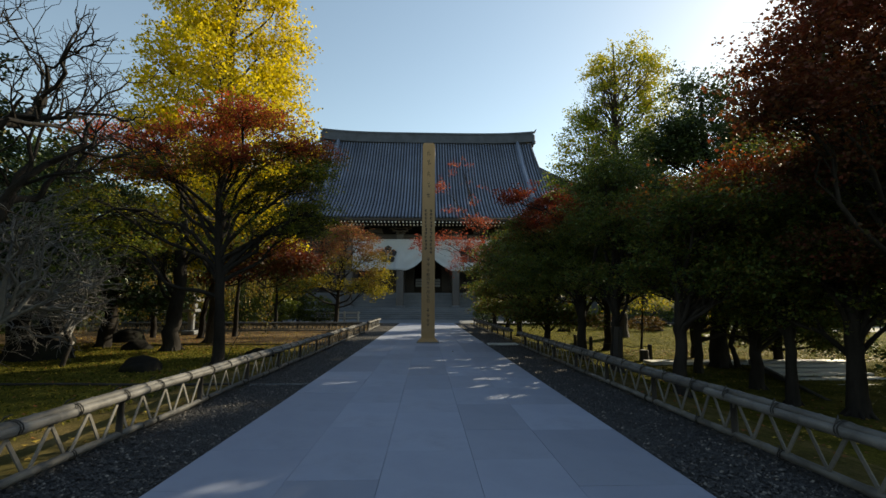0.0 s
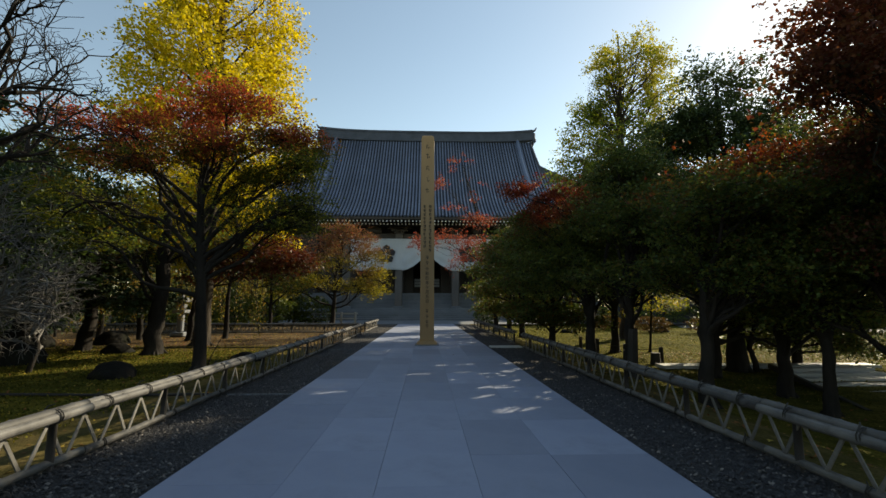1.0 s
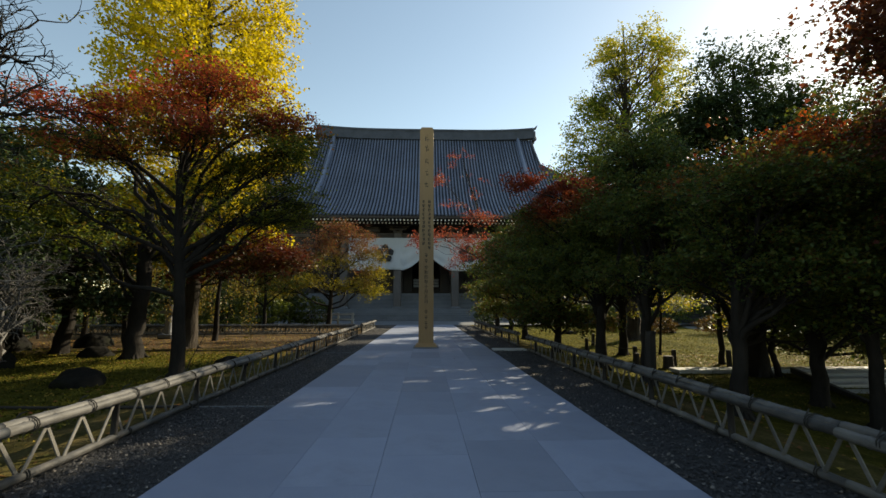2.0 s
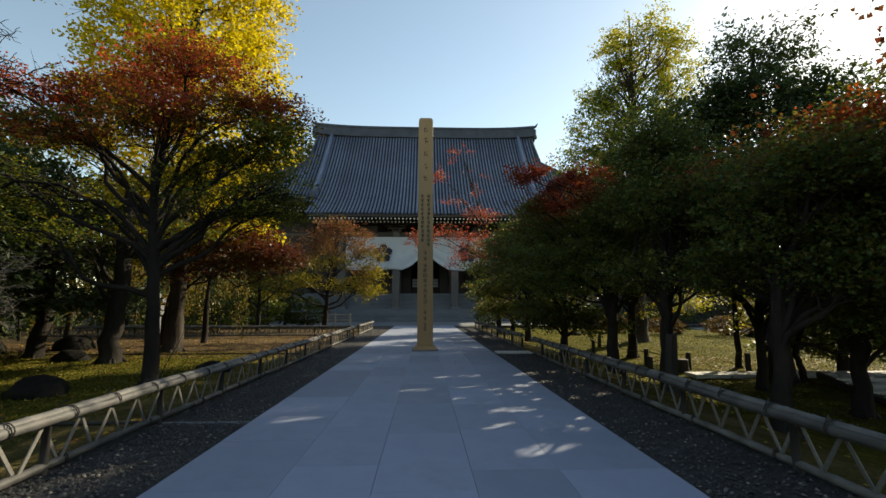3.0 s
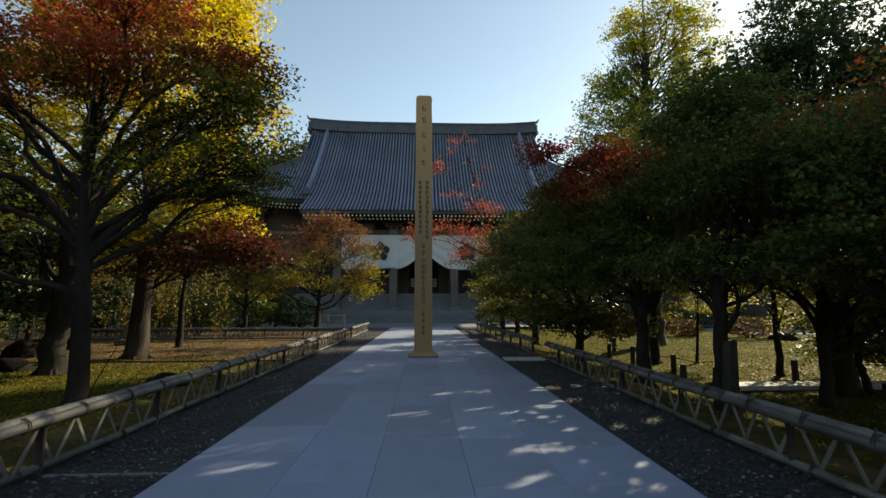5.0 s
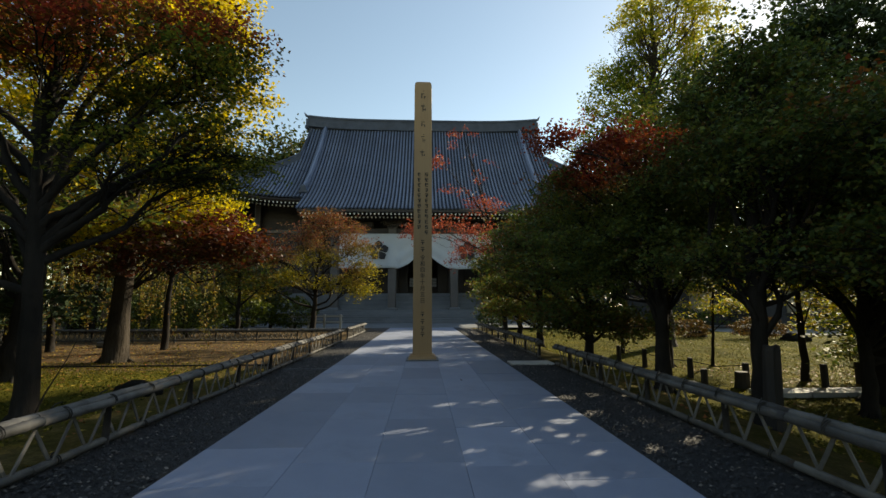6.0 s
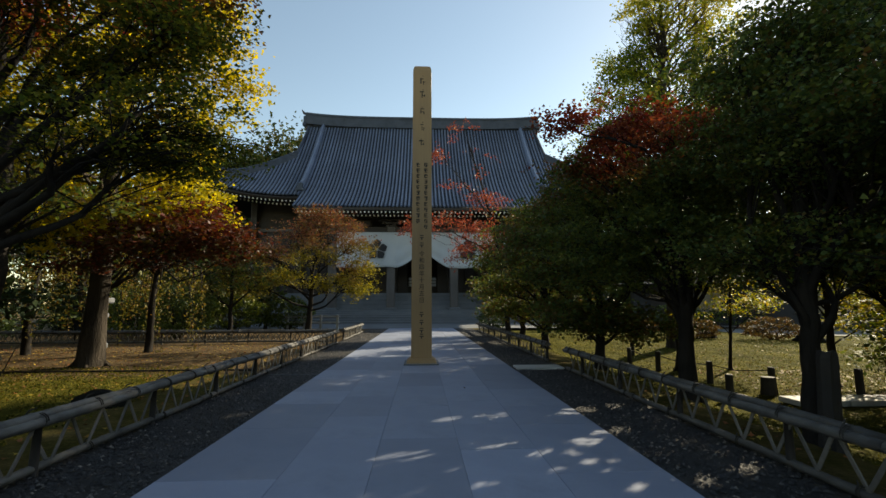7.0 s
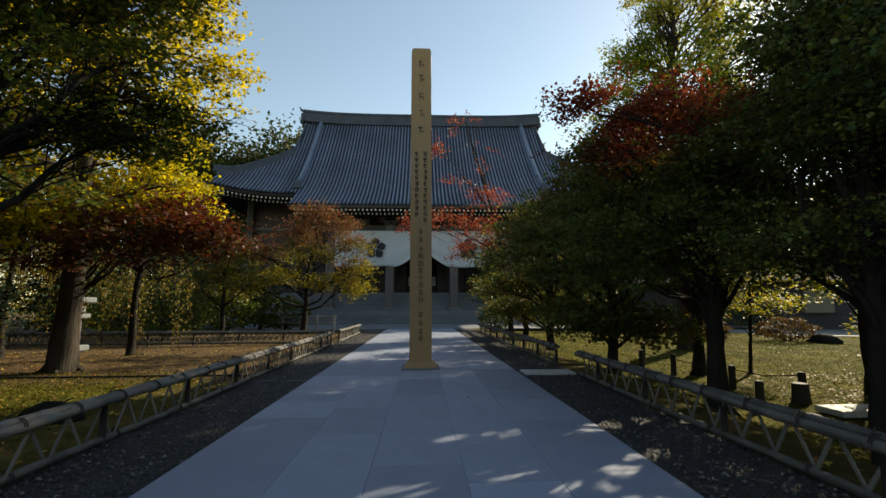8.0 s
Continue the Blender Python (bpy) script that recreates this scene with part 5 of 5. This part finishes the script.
# ---------------------------------------------------------------- rocks, posts, stump, steps
def rock(x, y, sx, sy, sz, seed, label="dark weathered garden boulder on the lawn"):
    b = bmesh.new()
    bmesh.ops.create_icosphere(b, subdivisions=3, radius=1.0)
    for v in b.verts:
        p = v.co
        n = 1 + 0.22 * noise.noise(p * 1.4 + Vector((seed, 0, 0))) + 0.10 * noise.noise(p * 3.5 + Vector((0, seed, 0)))
        v.co = Vector((p.x * sx * n, p.y * sy * n, max(-0.25, p.z) * sz * n))
    ob = part("boulder", b, M_ROCK, None, "", True)
    ob.matrix_basis = pose(x, y, ground_z(x, y) + 0.02, 0, 0, seed * 40)
    tagged(ob, label, "rock", "garden boulders")


for k, (x, y, sx, sy, sz) in enumerate(((-10.2, 11.3, 0.75, 0.5, 0.55), (-11.6, 17.1, 0.62, 0.5, 0.5), (-6.2, 9.2, 0.62, 0.4, 0.26), (-4.6, 11.7, 0.4, 0.28, 0.2), (-9.2, 13.8, 0.4, 0.3, 0.28), (-13.0, 15.0, 0.8, 0.6, 0.7),
                                        (14.4, 27.0, 0.5, 0.4, 0.3), (17.5, 24.5, 0.6, 0.4, 0.35), (8.2, 26.0, 0.4, 0.3, 0.2), (18.6, 29.0, 0.8, 0.6, 0.5))):
    rock(x, y, sx, sy, sz, k + 1)
for k, (x, y, h) in enumerate(((6.5, 18.7, 0.5), (6.7, 17.4, 0.55), (6.95, 15.5, 0.52), (7.7, 14.5, 0.5), (8.9, 13.7, 0.55), (7.4, 20.4, 0.5), (10.3, 14.3, 0.5), (6.1, 13.6, 0.5), (11.6, 13.8, 0.5))):
    V, F = tube([(0, 0, -0.1), (0, 0, h * 0.96), (0, 0, h)], (0.075, 0.07, 0.06), 9)
    o = ob_mesh("garden_post", mesh_of("garden_post", V, F, M_POST), None, pose(x, y, ground_z(x, y), 1.5 * (k % 3 - 1), 1.2 * (k % 2), 0))
    tagged(o, "short dark wooden post at the edge of the lawn", "post", "lawn posts")
V, F = tube([(6.5, 18.7, 0.05), (6.6, 18.0, -0.06), (6.7, 17.4, 0.0), (6.8, 16.4, -0.08), (6.95, 15.5, -0.02), (7.3, 15.0, -0.1), (7.7, 14.5, -0.02)], [0.012] * 7, 5)
tagged(ob_mesh("rope", mesh_of("rope", V, F, M_ROPE)), "thin dark rope strung between lawn posts", "rope")
V, F = tube([(0, 0, -0.1), (0, 0, 0.2), (0.02, 0, 1.0), (0.02, 0.0, 1.07)], (0.14, 0.105, 0.10, 0.08), 10)
V += np.random.default_rng(3).normal(0, 0.01, V.shape)
tagged(ob_mesh("tree_stump", mesh_of("tree_stump", V, F, M_POST), None, pose(4.55, 9.72, ground_z(4.55, 9.72))), "cut dark stump standing against the maple", "stump")
V, F = tube([(0, 0, -0.1), (0, 0, 0.12), (0.0, 0, 0.34), (0.0, 0.0, 0.36)], (0.19, 0.15, 0.14, 0.13), 10)
tagged(ob_mesh("tree_stump", mesh_of("tree_stump", V, F, M_POST), None, pose(7.3, 14.1, ground_z(7.3, 14.1))), "low sawn stump by the stone walk", "stump")

for y, x0, x1 in ((7.2, -3.4, -9.0), (15.1, -3.6, -11.0)):
    V, F = tube([(x0 + (x1 - x0) * k / 6, y + 0.02 * (k % 2), ground_z(x0 + (x1 - x0) * k / 6, y) + 0.03) for k in range(7)], [0.022] * 7, 6)
    tagged(ob_mesh("edging_pole", mesh_of("edging_pole", V, F, M_POST)), "thin dark pole lying across the lawn as edging", "edging", "lawn edging poles")
V, F = tube([(0, 0, -0.05), (0.12, 0.05, 0.35), (0.3, 0.1, 0.75), (0.38, 0.12, 0.98)], (0.012, 0.010, 0.006, 0.003), 5)
tagged(ob_mesh("dry_shoot", mesh_of("dry_shoot", V, F, M_BARK), None, pose(-4.75, 9.85, ground_z(-4.75, 9.85))), "thin leafless shoot beside the maple trunk", "shoot")

walkway = thing("garden_walk", (0, 0, 0), "pale stone slab walk with steps", "walk")
for k in range(7):
    x = 6.9 + k * 0.93
    part("slab", box_bm(0.91, 0.55, 0.10, (x + 0.45, 13.1 - 0.01 * k, -0.44), 0.012), M_PALE, walkway)
for k in range(7):
    part("tread", box_bm(2.6, 0.34, 0.1, (10.9 - 0.25 * k, 12.0 - 0.62 * k, -0.40 - 0.035 * k), 0.012), M_PALE, walkway)
bs = box_bm(0.10, 5.0, 0.14, (0, 0, 0), 0.01)
st = part("stringer", bs, M_POST, walkway)
st.matrix_basis = pose(8.7, 10.0, -0.46, 2.5, 0, -22)

rail = thing("stone_rail", (-6.6, 32.6, -0.02), "low pale stone rail beside the forecourt", "rail")
for k in range(4):
    part("rail_post", box_bm(0.14, 0.14, 0.95, (-1.5 + k, 0, 0), 0.02), M_PALE, rail)
for z in (0.42, 0.78):
    part("rail_bar", box_bm(3.3, 0.09, 0.1, (0, 0, z), 0.015), M_PALE, rail)

# a lantern half hidden behind the lawn trees
lan = thing("stone_lantern", (-11.2, 20.9, -0.02), "weathered pale stone lantern behind hanging leaves", "lantern")
for nm, w, h, z in (("foot", 0.62, 0.2, 0.0), ("shaft", 0.26, 0.85, 0.2), ("table", 0.56, 0.16, 1.05), ("fire_box", 0.38, 0.34, 1.21), ("cap", 0.74, 0.2, 1.55), ("jewel", 0.16, 0.2, 1.75)):
    part(nm, box_bm(w, w, h, (0, 0, z), min(w, h) * 0.2), M_STONE, lan)

# a low dark house and a gravel court far beyond the sunny lawn
house = thing("garden_house", (25, 38.5, 0), "low dark-walled garden house beyond the lawn", "house", rz=-24)
hw = part("wall", box_bm(16, 7, 3.4, (0, 0, -0.3)), M_WALL_DARK, house)
for k in range(5):
    w = part("window", box_bm(1.6, 0.1, 1.5, (-6 + 3 * k, -3.53, 0.9), 0.02), M_BEIGE if k in (1, 3) else M_TIMBER, house, "beige sliding panel")
    part("frame", box_bm(1.76, 0.06, 0.1, (-6 + 3 * k, -3.56, 2.4)), M_TIMBER, w)
    part("sill", box_bm(1.8, 0.16, 0.08, (-6 + 3 * k, -3.58, 0.8)), M_TIMBER, w)
rf = bmesh.new()
A = [rf.verts.new(p) for p in ((-9, -5, 3.0), (9, -5, 3.0), (9, 5, 3.0), (-9, 5, 3.0), (-7, 0, 5.4), (7, 0, 5.4))]
for f in ((0, 1, 5, 4), (2, 3, 4, 5), (1, 2, 5), (3, 0, 4), (3, 2, 1, 0)):
    rf.faces.new([A[i] for i in f])
part("roof", rf, M_TILE_BED, house)
M_COURT = surface("pale_gravel_court", (0.13, 0.125, 0.11), (0.24, 0.225, 0.2), 0.4, 30, (0.8, 0.95), (0.5, 0.02))
yard = part("gravel_court", box_bm(26, 9, 0.03, (0, 0, 0), 0.0), M_COURT, None)
yard.matrix_basis = pose(31, 28, -0.19, 0, 0, -24)
tagged(yard, "pale sunlit gravel court beyond the lawn", "court", kind="structure")


# ---------------------------------------------------------------- woods around
def woods(name, label, places, seed, leafm, size=0.36, full=9):
    """A belt of distant trees: trunks, and crowns of leafy clumps with uneven tops."""
    rng = np.random.default_rng(seed)
    bag, C = Bag(), []
    for x, y, h, w in places:
        bag.add(*tube([(x, y, -0.4), (x + rng.normal(0, 0.2), y, h * 0.5), (x, y, h * 0.85)], (0.03 * h, 0.02 * h, 0.03), 7))
        k = int(full * w * h ** 0.5)
        u = rng.normal(0, 1, (k, 3))
        u /= np.linalg.norm(u, axis=1)[:, None]
        u *= rng.uniform(0.2, 1, k)[:, None] ** 0.4
        P = np.array((x, y, h * 0.52)) + u * (w, w, h * 0.48)
        P = np.repeat(P, 26, 0) + rng.normal(0, 1, (k * 26, 3)) * (0.16 * w + 0.15, 0.16 * w + 0.15, 0.05 * h)
        C.append(P)
    root = thing(name, (0, 0, 0), label, "woods", kind="stuff")
    tagged(ob_mesh("trunks", bag.mesh("trunks", M_BARK), root), kind="stuff")
    C = np.concatenate(C)
    C[:, 2] = np.maximum(C[:, 2], 0.1)
    tagged(ob_mesh("foliage", leaf_mesh("foliage", C, size, "oval", leafm, rng, 0.9), root), kind="stuff")


rw = np.random.default_rng(8)
woods("woods_west", "dense dark trees and shrubs behind the lawn", [(-18 - rw.uniform(0, 8), y + rw.uniform(-1, 1), rw.uniform(8, 12.5), rw.uniform(2.2, 3.2)) for y in range(2, 46, 2)] + [(x, 34 + rw.uniform(-2, 3), rw.uniform(3.0, 5.5), 1.8) for x in range(-18, -8, 2)], 81, L_BACK, 0.34, 7)
woods("woods_understory", "dark evergreen undergrowth behind the lawn", [(-16.5 - rw.uniform(0, 3), y, rw.uniform(1.6, 3.2), rw.uniform(1.4, 2.0)) for y in range(3, 34, 2)], 82, L_EVER, 0.2)
woods("woods_behind_hall", "tall trees rising behind the temple hall", [(-17.0 - k * 1.7 - rw.uniform(0, 1), 67 + rw.uniform(0, 6), rw.uniform(23.5, 28), rw.uniform(3.2, 4.2)) for k in range(12)] + [(20 + rw.uniform(0, 18), 62 + rw.uniform(0, 12), rw.uniform(10, 15), 3.5) for k in range(8)], 83, L_BACK, 0.6, 10)
woods("woods_east", "trees beyond the sunny lawn", [(x, 48 + rw.uniform(-3, 6), rw.uniform(5, 8), rw.uniform(2.2, 3.2)) for x in range(9, 60, 3)] + [(40 + rw.uniform(0, 9), y, rw.uniform(6, 9), 2.8) for y in range(8, 44, 3)], 84, L_BACK, 0.48, 6)
woods("woods_hedge", "low hedge at the far side of the lawn", [(x, 33 + rw.uniform(-0.5, 0.5) + 0.1 * x, rw.uniform(1.2, 1.8), 1.1) for x in np.arange(8, 24, 1.4)], 85, L_SHRUB, 0.16)
woods("woods_south", "trees closing the garden behind the way in", [(x, -16 - rw.uniform(0, 8), rw.uniform(6, 9), rw.uniform(2.2, 3)) for x in list(range(-24, -3, 3)) + list(range(5, 26, 3))], 86, L_BACK, 0.5, 5)


# ---------------------------------------------------------------- grass and fallen leaves
def litter(name, label, boxes, material, shape, size, seed, upright=0.0):
    rng = np.random.default_rng(seed)
    C = []
    for x0, x1, y0, y1, n in boxes:
        x, y = rng.uniform(x0, x1, n), rng.uniform(y0, y1, n)
        C.append(np.stack([x, y, [ground_z(a, b) + 0.012 for a, b in zip(x, y)]], 1))
    C = np.concatenate(C)
    C[:, 2] += upright
    me = leaf_mesh(name, C, size, shape, material, rng, 0.25 if not upright else 3.0)
    tagged(new(name, me), label, "ground cover", kind="stuff")


L_LITTER = leaf_mat("fallen_leaf", [(0.30, 0.20, 0.05), (0.42, 0.30, 0.06), (0.20, 0.09, 0.03), (0.14, 0.07, 0.035), (0.30, 0.11, 0.04)], None, glow=0.1, spec=0.03)
L_GRASS = leaf_mat("grass_blade", [(0.038, 0.046, 0.009), (0.085, 0.088, 0.017), (0.20, 0.17, 0.034)], None, glow=0.35, spec=0.02)
litter("fallen_leaves", "fallen yellow and brown leaves on the ground", [(-15, -3.5, 12, 23, 5200), (-12, -3.4, 3, 12, 900), (7.5, 17, 13.3, 17.5, 2600), (7, 18, 17, 26, 1200), (3.4, 8, 2, 13, 600), (-3.0, 3.0, 6, 30, 40)], L_LITTER, "maple", 0.06, 91)
litter("grass", "short lawn grass", [(-15, -4.2, 4, 16, 26000), (4.3, 18, 8, 30, 26000)], L_GRASS, "oval", 0.04, 92, 0.01)


# ---------------------------------------------------------------- paving slabs
def paving():
    path = thing("stone_path", (0, 0, 0), "straight path of large pale stone slabs", "path", kind="structure")
    rng = random.Random(12)
    edges = (-HALF, -1.13, -0.39, 0.41, 1.16, HALF)
    shapes = {}
    for c, (a, b) in enumerate(zip(edges, edges[1:])):
        y = -5.0 + (0.71 if c == 2 else 0.9 * c % 1.3)
        while y < END:
            L = min(1.56 if c == 2 else rng.choice((0.96, 1.28, 1.56)), END - y)
            if L > 0.3:
                key = (c, round(L, 2))
                if key not in shapes:
                    bm = box_bm(b - a - 0.003, L - 0.003, 0.05, (0, 0, -0.05), 0.0012)
                    me = bpy.data.meshes.new("slab")
                    bm.to_mesh(me)
                    bm.free()
                    me.materials.append(M_SLAB)
                    shapes[key] = me
                ob_mesh("slab", shapes[key], path, pose((a + b) / 2, y + L / 2, rng.uniform(-0.0015, 0.0015), rng.uniform(-0.05, 0.05), rng.uniform(-0.06, 0.06), 0))
            y += L


paving()
